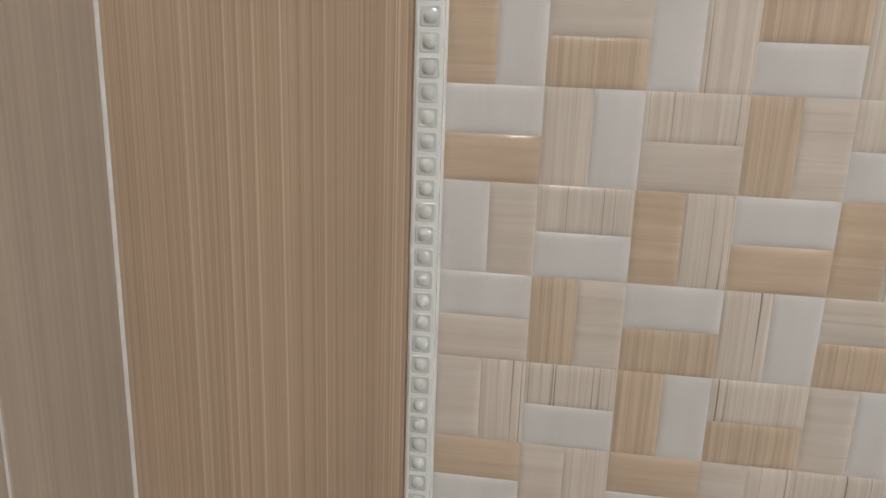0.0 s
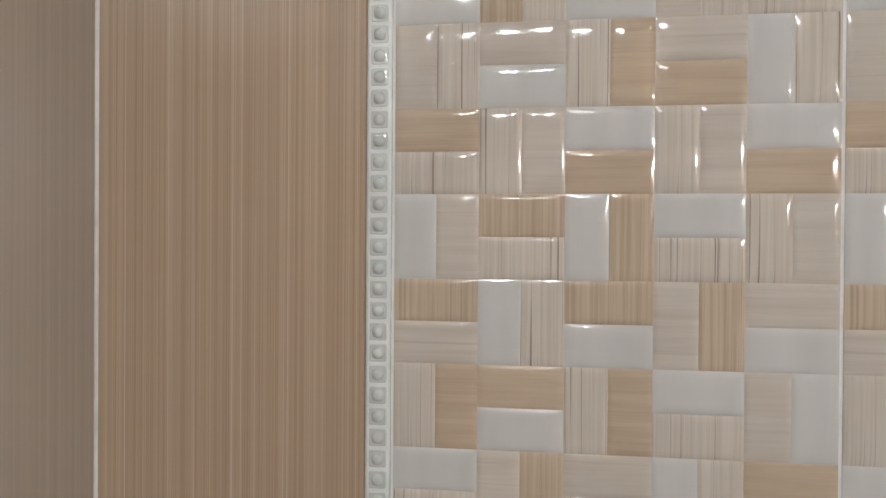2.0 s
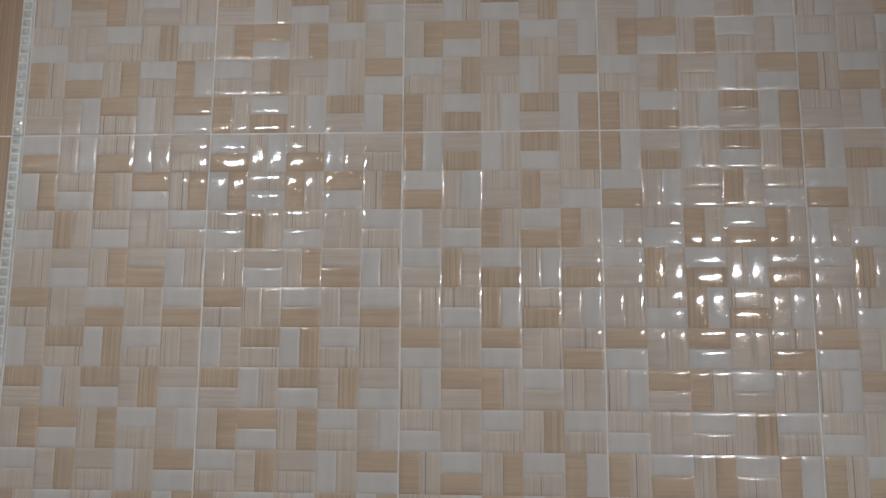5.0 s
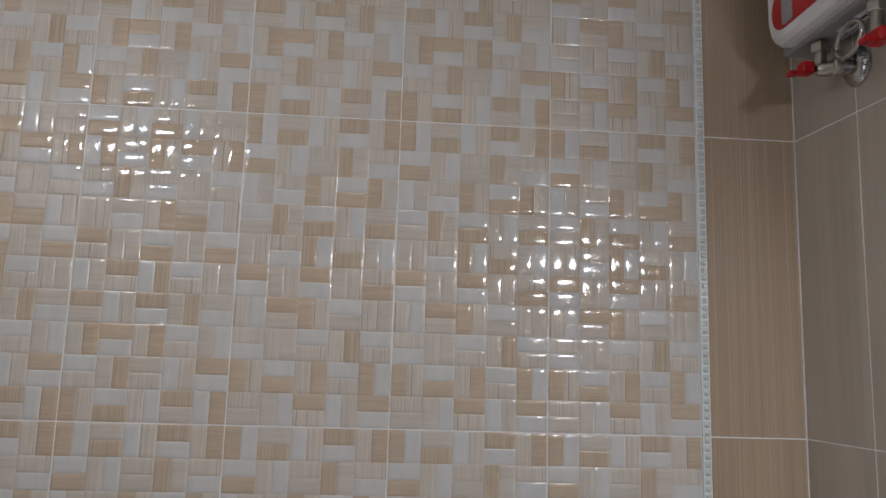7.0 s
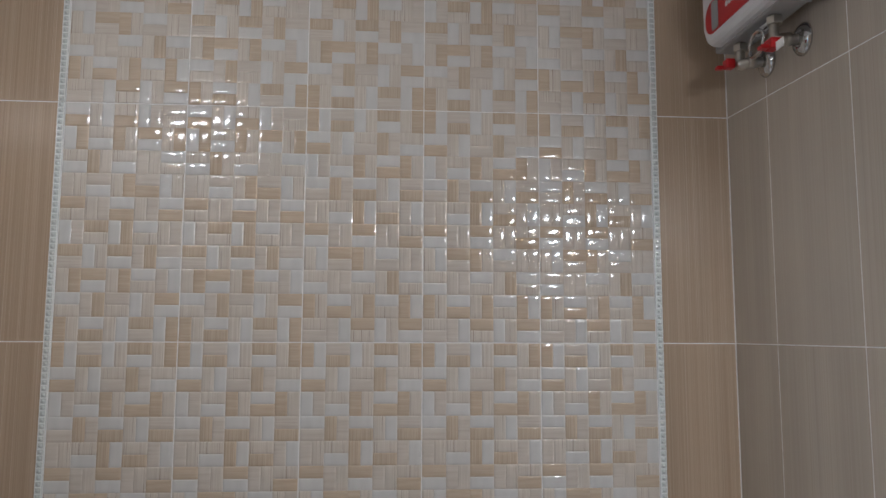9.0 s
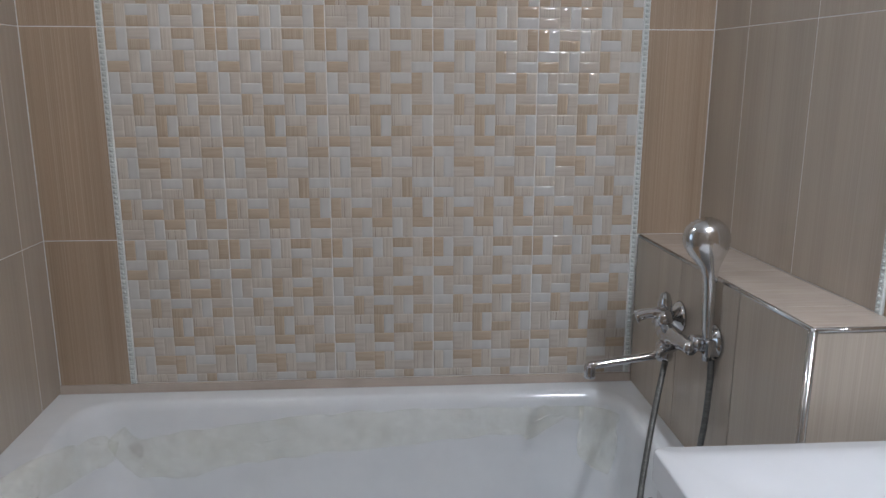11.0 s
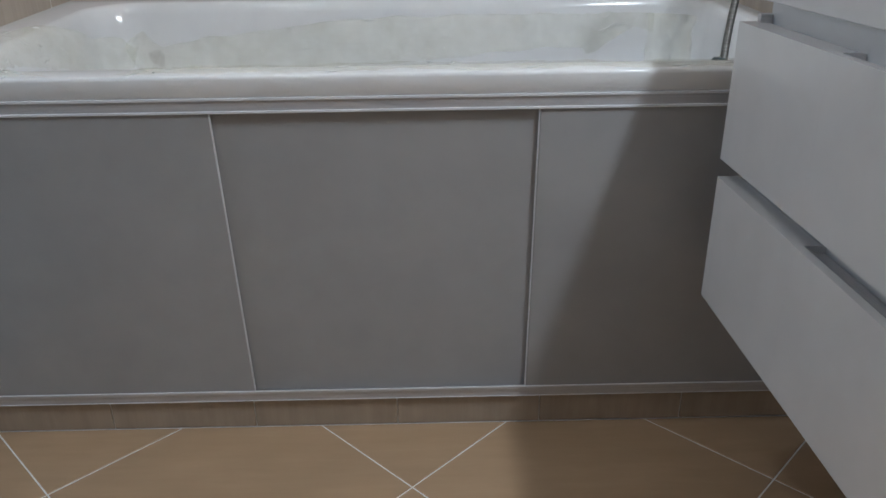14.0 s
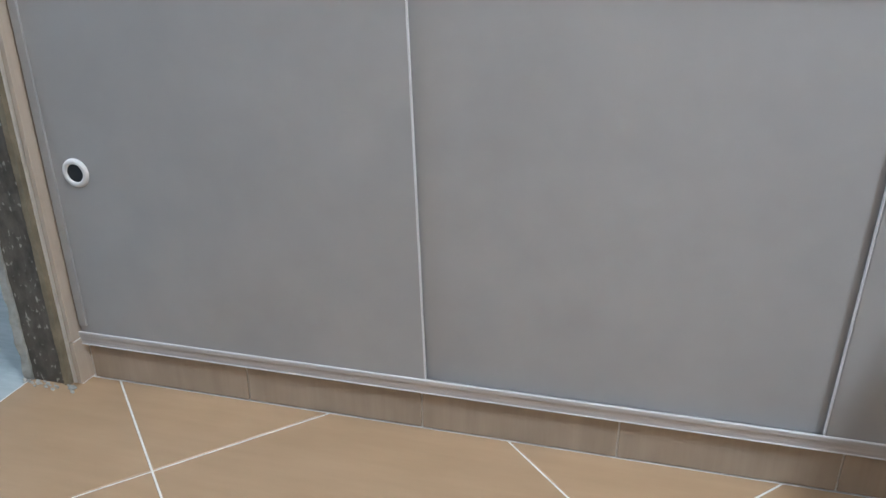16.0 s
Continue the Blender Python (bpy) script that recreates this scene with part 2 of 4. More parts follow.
def tube(points, radius, segments=10, bm=None, caps=True):
    """Round tube along points; radius may be a list."""
    pts = [Vector(p) for p in points]
    rad = radius if isinstance(radius, (list, tuple)) else [radius] * len(pts)
    rings = []
    side = None
    for i, p in enumerate(pts):
        d = (pts[min(i + 1, len(pts) - 1)] - pts[max(i - 1, 0)]).normalized()
        if side is None:
            side = d.orthogonal().normalized()
        side = (side - d * side.dot(d)).normalized()
        up = d.cross(side)
        rings.append([p + (side * math.cos(2 * math.pi * k / segments) + up * math.sin(2 * math.pi * k / segments)) * rad[i] for k in range(segments)])
    return loft(rings, bm, caps, caps)


def spline(points, steps=12):
    """Smooth run of points through the given ones."""
    p = [Vector(q) for q in points]
    p = [p[0] * 2 - p[1]] + p + [p[-1] * 2 - p[-2]]
    out = []
    for i in range(1, len(p) - 2):
        for k in range(steps):
            t = k / steps
            a, b, c, d = p[i - 1], p[i], p[i + 1], p[i + 2]
            out.append(0.5 * ((2 * b) + (c - a) * t + (2 * a - 5 * b + 4 * c - d) * t * t + (3 * b - a - 3 * c + d) * t ** 3))
    out.append(p[-2])
    return out


def axis(origin, direction):
    """Matrix that carries z to direction at origin."""
    return Matrix.Translation(origin) @ Vector(direction).to_track_quat("Z", "Y").to_matrix().to_4x4()


def thing(name, label, category, loc=(0, 0, 0), group="", kind=""):
    e = new(name)
    e.location = loc
    e.empty_display_size = 0.05
    return tagged(e, label, category, group, kind)


# ---- plan ----
ROW_A, ROW_B, ROW_C, ROW_D = 1.079, 1.580, 2.082, 2.584
W, H, JOINT = 0.252, 0.502, 0.0021
CEIL = 2.60
TUB_Z = 0.641
TUB_RISE = 0.044
LEFT = ((-0.190, 0.0), (-0.2195, -0.724))
RIGHT = ((1.437, 0.0), (1.482, -0.70))
PONY = ((1.279, 0.0), (1.325, -0.738))
PONY_Z = 1.080
SOUTH = -2.95


def along(line, y):
    (x0, y0), (x1, y1) = line
    return x0 + (x1 - x0) * (y - y0) / (y1 - y0)


# ---- shell ----
floor = finish("floor", prism([(-0.31, 0.12), (1.62, 0.12), (1.62, SOUTH), (-0.31, SOUTH)], -0.12, -0.0015), GROUT)
tagged(floor, "beige ceramic floor tiles laid diagonally with white grout", "floor", kind="structure")
hall = finish("hall_floor", prism([(-1.6, 0.12), (-0.31, 0.12), (-0.31, SOUTH), (-1.6, SOUTH)], -0.12, -0.002), HALL_FLOOR)
tagged(hall, "grey linoleum floor of the hall beyond the doorway", "floor", kind="structure")
wall_north = finish("wall_north", box((-0.40, 0.0006, -0.1), (1.70, 0.14, CEIL)), GROUT)
tagged(wall_north, "tiled feature wall with glossy mosaic-pattern tiles and tan side strips", "wall", kind="structure")
wall_west = finish("wall_west", prism([(LEFT[0][0] - 0.0006, 0.0), (LEFT[1][0] - 0.0006, LEFT[1][1] + 0.004), (-0.312, LEFT[1][1] + 0.004), (-0.312, 0.0)], -0.05, CEIL), GROUT)
tagged(wall_west, "wall of greige tiles that ends at an unfinished doorway", "wall", kind="structure")
wall_west_b = finish("wall_west_2", prism([(-0.23, -1.52), (-0.23, SOUTH), (-0.33, SOUTH), (-0.33, -1.52)], -0.05, CEIL), GREIGE)
tagged(wall_west_b, "plain greige tiled wall beyond the doorway", "wall", kind="structure")
lintel = finish("wall_lintel", prism([(-0.226, -0.708), (-0.23, -1.52), (-0.312, -1.52), (-0.312, -0.708)], 2.06, CEIL), WALL_PAINT)
tagged(lintel, "plain wall above the doorway", "wall", kind="structure")
bm = prism([(-1.6, 0.12), (-1.45, 0.12), (-1.45, -0.75), (-1.6, -0.75)], -0.05, CEIL)
prism([(-1.6, -1.95), (-1.45, -1.95), (-1.45, SOUTH), (-1.6, SOUTH)], -0.05, CEIL, bm)
prism([(-1.6, -0.75), (-1.45, -0.75), (-1.45, -1.95), (-1.6, -1.95)], -0.05, 0.85, bm)
prism([(-1.6, -0.75), (-1.45, -0.75), (-1.45, -1.95), (-1.6, -1.95)], 2.15, CEIL, bm)
wall_hall = finish("wall_hall", bm, WALL_PAINT)
window = finish("window_1", box((-1.56, -1.95, 0.85), (-1.52, -1.89, 2.15), 0.004), HEATER_WHITE)
tagged(window, "white window frame in the hall letting in daylight", "window", kind="structure")
for lo, hi in (((-1.56, -0.81, 0.85), (-1.52, -0.75, 2.15)), ((-1.56, -1.89, 0.85), (-1.52, -0.81, 0.91)), ((-1.56, -1.89, 2.09), (-1.52, -0.81, 2.15)), ((-1.56, -1.38, 0.91), (-1.52, -1.32, 2.09))):
    part("window_bar", box(lo, hi, 0.004), HEATER_WHITE, window)
day = new("daylight", bpy.data.lights.new("daylight", "AREA"))
day.data.shape, day.data.size, day.data.size_y = "RECTANGLE", 1.08, 1.18
day.data.energy, day.data.color = 3.5, (0.80, 0.90, 1.0)
day.matrix_world = look((-1.51, -1.35, 1.5), (0.0, -1.35, 1.5))
tagged(wall_hall, "plain pale wall of the hall beyond the doorway", "wall", kind="structure")
hall_end = finish("wall_hall_end", prism([(-1.45, 0.12), (-0.40, 0.12), (-0.40, 0.0), (-1.45, 0.0)], -0.05, CEIL), WALL_PAINT)
tagged(hall_end, "plain pale end wall of the hall", "wall", kind="structure")
wall_south = finish("wall_south", box((-1.6, SOUTH - 0.12, -0.1), (1.70, SOUTH, CEIL)), GREIGE)
tagged(wall_south, "plain greige tiled wall closing the room", "wall", kind="structure")
wall_east = finish("wall_east", prism([(RIGHT[0][0] + 0.0006, 0.0), (RIGHT[1][0] + 0.0006, RIGHT[1][1]), (1.4838, SOUTH), (1.62, SOUTH), (1.62, 0.0)], -0.05, CEIL), GROUT)
tagged(wall_east, "wall of greige tiles with a pale border strip and tan tiles", "wall", kind="structure")
ceiling = finish("ceiling", box((-1.6, SOUTH - 0.12, CEIL), (1.70, 0.14, CEIL + 0.1)), CEILING)
tagged(ceiling, "smooth white ceiling", "ceiling", kind="structure")


# ---- tiles ----
def flat_tile(w, h, bev=0.0007, t=0.008):
    """Tile standing in the xz plane, front face towards -y at y = 0, lower left corner at the origin."""
    bm = bmesh.new()
    r = [(0, 0), (w, 0), (w, h), (0, h)]
    back = [bm.verts.new((x, t, z)) for x, z in r]
    edge = [bm.verts.new((x, bev * 0.8, z)) for x, z in r]
    s = [(bev, bev), (w - bev, bev), (w - bev, h - bev), (bev, h - bev)]
    front = [bm.verts.new((x, 0, z)) for x, z in s]
    bm.faces.new(front)
    for i in range(4):
        j = (i + 1) % 4
        bm.faces.new((edge[i], edge[j], front[j], front[i]))
        bm.faces.new((back[i], back[j], edge[j], edge[i]))
    return bm


def place_tile(parent, mesh_cache, name, mat, w, h, origin, turn=0.0):
    key = (round(w, 4), round(h, 4), mat.name)
    if key not in mesh_cache:
        mesh_cache[key] = finish(name, flat_tile(w, h), mat, False, parent)
        o = mesh_cache[key]
    else:
        o = again(mesh_cache[key], parent, origin)
    o.location, o.rotation_euler = origin, (0, 0, turn)
    return o


# pattern of one mosaic tile: five columns by ten rows of squares, each split upright (V) or across (H)
PATTERN = """
V:TW H:BU V:WS H:UW V:ST
H:WT V:SW H:SB V:UB H:SW
V:WB H:SW V:TS H:WT V:TS
H:WB V:UB H:WU V:SW H:BU
V:BS H:SW V:UW H:SU V:BW
H:TW V:BS H:TW V:BS H:ST
V:SW H:TB V:TS H:WB V:SB
H:SW V:SB H:WS V:SU H:WS
V:TS H:WT V:ST H:WS V:TW
H:SB V:BW H:TS V:WS H:TW
"""
CELLS = [line.split() for line in PATTERN.strip().splitlines()]
SLOTS = {"W": 0, "B": 1, "T": 2, "U": 3, "S": 4}
MOSAIC_MATS = [WHITE, BEIGE, TAN, TANV, STRIPE]


def mosaic_mesh(rows_kept, seed):
    """The upper rows of a mosaic tile with softly raised rectangles; top edge at z = 0, going down; x from 0."""
    rng = random.Random(seed)
    cw, ch = (W - JOINT) / 5, (H - JOINT) / 10
    us = (0.0, 0.012, 0.028, 0.05, 0.085, 0.15, 0.32, 0.5, 0.68, 0.85, 0.915, 0.95, 0.972, 0.988, 1.0)
    verts, faces, mats = [], [], []

    def pillow(x0, x1, z0, z1, slot):
        tx, tz = rng.gauss(0, 0.0032), rng.gauss(0, 0.0032)
        dome = 0.00028 + rng.random() * 0.0003
        base = len(verts)
        for v in us:
            for u in us:
                pu, pv = abs(2 * u - 1), abs(2 * v - 1)
                edge = (1 - pu ** 7.5) * (1 - pv ** 7.5)
                hgt = 0.00095 * edge + dome * (1 - 0.5 * pu ** 2.6 - 0.5 * pv ** 2.6) * edge
                x, z = x0 + u * (x1 - x0), z0 + v * (z1 - z0)
                tilt = (tx * (u - 0.5) * (x1 - x0) + tz * (v - 0.5) * (z1 - z0)) * edge
                verts.append((x, -hgt + tilt, z))
        n = len(us)
        for j in range(n - 1):
            for i in range(n - 1):
                a = base + j * n + i
                faces.append((a, a + 1, a + n + 1, a + n))
                mats.append(slot)

    for r in range(10):
        top = -r * ch
        low = max(top - ch, -rows_kept * ch)
        if top <= -rows_kept * ch + 1e-6:
            break
        for c in range(5):
            kind, pair = CELLS[r][c].split(":")
            x0, x1 = c * cw, (c + 1) * cw
            if kind == "V":
                xm = (x0 + x1) / 2
                pillow(x0, xm, low, top, SLOTS[pair[0]])
                pillow(xm, x1, low, top, SLOTS[pair[1]])
            else:
                zm = top - ch / 2
                if low < zm - 0.001:
                    pillow(x0, x1, zm, top, SLOTS[pair[0]])
                    pillow(x0, x1, low, zm, SLOTS[pair[1]])
                else:
                    pillow(x0, x1, low, top, SLOTS[pair[0]])
    bot = -min(rows_kept, 10) * ch
    e = len(verts)
    wid = 5 * cw
    verts += [(0, 0, bot), (wid, 0, bot), (wid, 0, 0), (0, 0, 0), (0, 0.008, bot), (wid, 0.008, bot), (wid, 0.008, 0), (0, 0.008, 0)]
    for i in range(4):
        j = (i + 1) % 4
        faces.append((e + i, e + j, e + 4 + j, e + 4 + i))
        mats.append(0)
    me = bpy.data.meshes.new("mosaic_tile")
    me.from_pydata(verts, [], faces)
    for m in MOSAIC_MATS:
        me.materials.append(m)
    me.polygons.foreach_set("material_index", mats)
    me.polygons.foreach_set("use_smooth", [True] * len(faces))
    me.update()
    return me


MOSAIC_FULL = mosaic_mesh(10, 5)
LOW_ROWS = (ROW_A - JOINT - 0.706) / ((H - JOINT) / 10)
MOSAIC_LOW = mosaic_mesh(LOW_ROWS, 5)
# which tiles were laid upside down, row by row from the top
TURNED = {ROW_D: (0, 1, 1, 1, 0), ROW_C: (1, 1, 0, 0, 0), ROW_B: (0, 0, 0, 0, 0)}
for top, flips in TURNED.items():
    for c, flip in enumerate(flips):
        o = new("mosaic_tile", MOSAIC_FULL)
        o.parent = wall_north
        if flip:
            o.location = ((c + 1) * W - JOINT / 2, 0, top - H + JOINT / 2)
            o.rotation_euler = (0, math.pi, 0)
        else:
            o.location = (c * W + JOINT / 2, 0, top - JOINT / 2)
for c in range(5):
    o = new("mosaic_tile", MOSAIC_LOW)
    o.parent = wall_north
    o.location = (c * W + JOINT / 2, 0, ROW_A - JOINT / 2)

CACHE = {}
BL, BR = -0.0150, 5 * W + 0.0005
ROWS = [(0.694, ROW_A), (ROW_A, ROW_B), (ROW_B, ROW_C), (ROW_C, ROW_D)]
for lo, hi in ROWS:
    x0 = LEFT[0][0] + 0.0015
    place_tile(wall_north, CACHE, "tan_tile", PLAIN_TAN, BL - 0.0012 - x0, hi - lo - JOINT, (x0, 0, lo + JOINT / 2))
    x1 = BR + 0.0145 + 0.0012
    if lo > 1.0:
        place_tile(wall_north, CACHE, "tan_tile", PLAIN_TAN, RIGHT[0][0] - 0.0015 - x1, hi - lo - JOINT, (x1, 0, lo + JOINT / 2))
# plain strip under the mosaic, along the tub
part("base_strip", box((LEFT[0][0], -0.007, TUB_Z + TUB_RISE - 0.006), (PONY[0][0], 0.004, 0.7052), 0.001), LEDGE, wall_north, "narrow plain beige tile strip above the tub")


def bead_mesh():
    """Small square glass dome, 10 mm, facing -y."""
    bm = bmesh.new()
    rings = []
    base = [(0.0052, 0.0), (0.0051, 0.0005), (0.0047, 0.0007), (0.0041, 0.0005)]
    for s, hgt in base + [(0.0036 * math.cos(a), 0.0003 + 0.0032 * math.sin(a)) for a in [math.pi / 2 * k / 8 for k in range(8)]]:
        rad = s * 0.25 if s > 0.0038 else s
        ring = []
        for q, (cx, cz) in enumerate(((1, 1), (-1, 1), (-1, -1), (1, -1))):
            for k in range(4):
                a = math.pi / 2 * (q + (k + 0.5) / 4)
                ring.append(((s - rad) * cx + rad * math.cos(a), -hgt, (s - rad) * cz + rad * math.sin(a)))
        rings.append(ring)
    return loft(rings, bm, False, True)


bead_data = None
for side, x in (("l", BL), ("r", BR)):
    for lo, hi in ROWS:
        lo2 = max(lo, 0.705)
        strip = part("border_strip", box((x, -0.0035, lo2 + 0.0006), (x + 0.0145, 0.006, hi - 0.0006), 0.0009), BORDER, wall_north, "pale border strip with square glass beads")
        n = int((hi - lo2) / 0.01225)
        pitch = (hi - lo2) / n
        if side == "l":
            for k in range(n):
                if bead_data is None:
                    o = part("bead", bead_mesh(), BEAD, strip, "clear glass bead", True)
                    bead_data = o
                    o.location = (x + 0.00725, -0.0033, lo2 + pitch * (k + 0.5))
                else:
                    o = again(bead_data, strip, (x + 0.00725, -0.0033, lo2 + pitch * (k + 0.5)))
        else:
            bm = bmesh.new()
            for k in range(n):
                b = bead_mesh()
                for v in b.verts:
                    v.co += Vector((x + 0.00725, -0.0033, lo2 + pitch * (k + 0.5)))
                me = bpy.data.meshes.new("t")
                b.to_mesh(me)
                b.free()
                bm.from_mesh(me)
                bpy.data.meshes.remove(me)
            o = part("beads", bm, BEAD, strip, "row of small glass beads", True)
            o["kind"] = "stuff"


def wall_tiles(parent, line, y_stops, rows, facing, mats):
    """Tiles on a side wall whose face runs along line; facing +1 looks towards +x."""
    (x0, y0), (x1, y1) = line
    d = Vector((x1 - x0, y1 - y0))
    turn = math.atan2(d.y, d.x)
    length = d.length
    cache = {}
    for k, (a, b) in enumerate(zip(y_stops, y_stops[1:])):
        fa, fb = a / (y1 - y0) * length, b / (y1 - y0) * length
        for lo, hi in rows:
            w = fb - fa - JOINT
            if facing > 0:
                # local x runs from the back corner towards the camera, front face towards +x
                s = fb - JOINT / 2
                org = (x0 + d.x / length * s, y0 + d.y / length * s, lo + JOINT / 2)
                place_tile(parent, cache, "wall_tile", mats[k], w, hi - lo - JOINT, org, turn + math.pi)
            else:
                s = fa + JOINT / 2
                org = (x0 + d.x / length * s, y0 + d.y / length * s, lo + JOINT / 2)
                place_tile(parent, cache, "wall_tile", mats[k], w, hi - lo - JOINT, org, turn)


SIDE_ROWS = [(0.574, ROW_A), (ROW_A, ROW_B), (ROW_B, ROW_C), (ROW_C, ROW_D)]
wall_tiles(wall_west, LEFT, [0, -0.099, -0.351, -0.603, -0.724], [(0.001, 0.072), (0.072, 0.574)] + SIDE_ROWS, 1, [GREIGE] * 4)
wall_tiles(wall_east, RIGHT, [0, -0.158, -0.410, -0.662], SIDE_ROWS, -1, [GREIGE] * 3)


# ---- low wall beside the tub ----
d_pony = Vector((PONY[1][0] - PONY[0][0], PONY[1][1]))
pony = finish("wall_low", prism([(PONY[0][0] + 0.002, 0.0), (PONY[1][0] + 0.002, PONY[1][1] + 0.002), (1.4805, PONY[1][1] + 0.002), (RIGHT[0][0] + 0.0004, 0.0)], -0.02, PONY_Z - 0.002), GROUT)
tagged(pony, "low tiled boxed-in wall with a beige ledge beside the tub", "low wall", kind="structure")
wall_tiles(pony, PONY, [0, -0.262, -0.514, -0.731], [(0.574, PONY_Z - 0.004)], -1, [GREIGE] * 3)
part("front_tile", box((1.327, PONY[1][1] - 0.001, 0.02), (1.481, PONY[1][1] + 0.006, PONY_Z - 0.010), 0.001), GREIGE, pony)
for ya, yb in ((-0.004, -0.126), (-0.1285, -0.375), (-0.3775, -0.624), (-0.6265, -0.731)):
    xa, xb = along(PONY, ya) + 0.006, along(PONY, yb) + 0.006
    part("ledge_tile", prism([(xa, ya), (along(RIGHT, ya) - 0.002, ya), (along(RIGHT, yb) - 0.002, yb), (xb, yb)], PONY_Z - 0.007, PONY_Z), LEDGE, pony)


def edge_trim(a, b, r=0.0048):
    return tube([a, (Vector(a) + Vector(b)) / 2, b], r, 12)


TRIM = material("steel_trim", (0.52, 0.51, 0.50), 0.16, 0.95)
part("edge_trim", edge_trim((PONY[0][0] + 0.004, -0.002, PONY_Z - 0.005), (PONY[1][0] + 0.004, PONY[1][1] + 0.004, PONY_Z - 0.005)), TRIM, pony, "polished metal edge trim", True)
part("edge_trim", edge_trim((PONY[1][0] + 0.004, PONY[1][1] + 0.002, PONY_Z - 0.005), (1.481, PONY[1][1] + 0.002, PONY_Z - 0.005)), TRIM, pony, "polished metal edge trim", True)
part("edge_trim", edge_trim((PONY[1][0] + 0.005, PONY[1][1] + 0.003, 0.0), (PONY[1][0] + 0.005, PONY[1][1] + 0.003, PONY_Z - 0.006), 0.008), TRIM, pony, "polished metal corner trim", True)
# border strip and tan tiles on the east wall
strip_e = part("border_strip", box((-0.0145, -0.0035, ROW_A), (0, 0.006, ROW_D), 0.001), BORDER, wall_east, "pale border strip with square glass beads")
strip_e.rotation_euler = (0, 0, math.atan2(-0.70, RIGHT[1][0] - RIGHT[0][0]))
strip_e.location = (along(RIGHT, -0.679), -0.679, 0)
bm = bmesh.new()
for k in range(122):
    b = bead_mesh()
    for v in b.verts:
        v.co += Vector((-0.00725, -0.0033, ROW_A + 0.007 + 0.01232 * k))
    me = bpy.data.meshes.new("t")
    b.to_mesh(me)
    b.free()
    bm.from_mesh(me)
    bpy.data.meshes.remove(me)
beads_e = part("beads", bm, BEAD, strip_e, "row of small glass beads", True)
beads_e["kind"] = "stuff"
cache = {}
y = -0.682
while y > SOUTH + 0.1:
    for lo, hi in [(0.072, 0.574)] + SIDE_ROWS:
        if y > -0.74 and lo < 1.0:
            continue
        xw = min(along(RIGHT, y), 1.482)
        place_tile(wall_east, cache, "tan_tile", PLAIN_TAN, 0.2496, hi - lo - JOINT, (xw - 0.0002, y, lo + JOINT / 2), -math.pi / 2)
    y -= W

# ---- bathtub ----
def rounded(x0, x1, y0, y1, r, z, n=10):
    """Ring of a rounded rectangle, counter-clockwise from above."""
    out = []
    for cx, cy, a0 in ((x1 - r, y1 - r, 0), (x0 + r, y1 - r, 90), (x0 + r, y0 + r, 180), (x1 - r, y0 + r, 270)):
        for k in range(n + 1):
            a = radians(a0 + 90 * k / n)
            out.append((cx + r * math.cos(a), cy + r * math.sin(a), z))
    return out


TX0, TX1, TY0, TY1 = -0.212, 1.306, -0.710, -0.0075
tub = thing("bathtub", "white acrylic bathtub half covered in torn protective film", "bathtub", ((TX0 + TX1) / 2, -0.37, 0.0))
rings = []
Z = TUB_Z
for off, z, r in ((0.016, Z - 0.034, 0.02), (0.004, Z - 0.034, 0.02), (0.002, Z - 0.031, 0.02), (0.0, Z - 0.006, 0.02), (0.0006, Z - 0.0025, 0.02), (0.0025, Z - 0.0006, 0.02), (0.006, Z, 0.022)):
    rings.append(rounded(TX0 + off, TX1 - off, TY0 + off, TY1 - off, r, z))
IX0, IX1, IY0, IY1 = -0.118, 1.242, -0.657, -0.056
for off, z, r in ((-0.006, Z, 0.10), (0.0, Z - 0.0015, 0.10), (0.007, Z - 0.008, 0.10), (0.013, Z - 0.022, 0.10)):
    rings.append(rounded(IX0 + off, IX1 - off, IY0 + off, IY1 - off, r, z))
for f, z in ((0.05, 0.06), (0.15, 0.16), (0.30, 0.26), (0.42, 0.32), (0.55, 0.365), (0.75, 0.395), (1.0, 0.405)):
    sl, sr, sy = 0.20 * f + 0.013, 0.09 * f + 0.013, 0.085 * f + 0.013
    rings.append(rounded(IX0 + sl, IX1 - sr, IY0 + sy, IY1 - sy, 0.10 + 0.03 * f, Z - z))
for f in (0.75, 0.4):
    cx, cy = 0.58, -0.36
    last = [Vector(p) for p in rounded(IX0 + 0.213, IX1 - 0.103, IY0 + 0.098, IY1 - 0.098, 0.13, Z - 0.408)]
    rings.append([(cx + (p.x - cx) * f, cy + (p.y - cy) * f, Z - 0.408) for p in last])
bm = loft(rings, None, False, True)
for v in bm.verts:
    v.co.z += TUB_RISE * (v.co.y - TY0) / (TY1 - TY0)
    v.co -= tub.location
shell = part("shell", bm, ACRYLIC, tub, "", True)
bm = lathe([(0.034, 0.0), (0.036, 0.004), (0.030, 0.008), (0.012, 0.009), (0.001, 0.007)], 28, axis((1.200, -0.43, Z - 0.085), (-1, 0, 0.25)))
for v in bm.verts:
    v.co -= tub.location
part("overflow", bm, CHROME, tub, "round chrome overflow cover", True)

# ---- bath screen: rails and sliding panels ----
PY = -0.700
screen = thing("bath_screen", "grey sliding panel screen with aluminium rails under the tub", "bath screen", (0.55, PY, 0.05))


def screen_part(name, lo, hi, mat, label="", bev=0.001):
    b = box(lo, hi, bev)
    for v in b.verts:
        v.co -= screen.location
    return part(name, b, mat, screen, label)


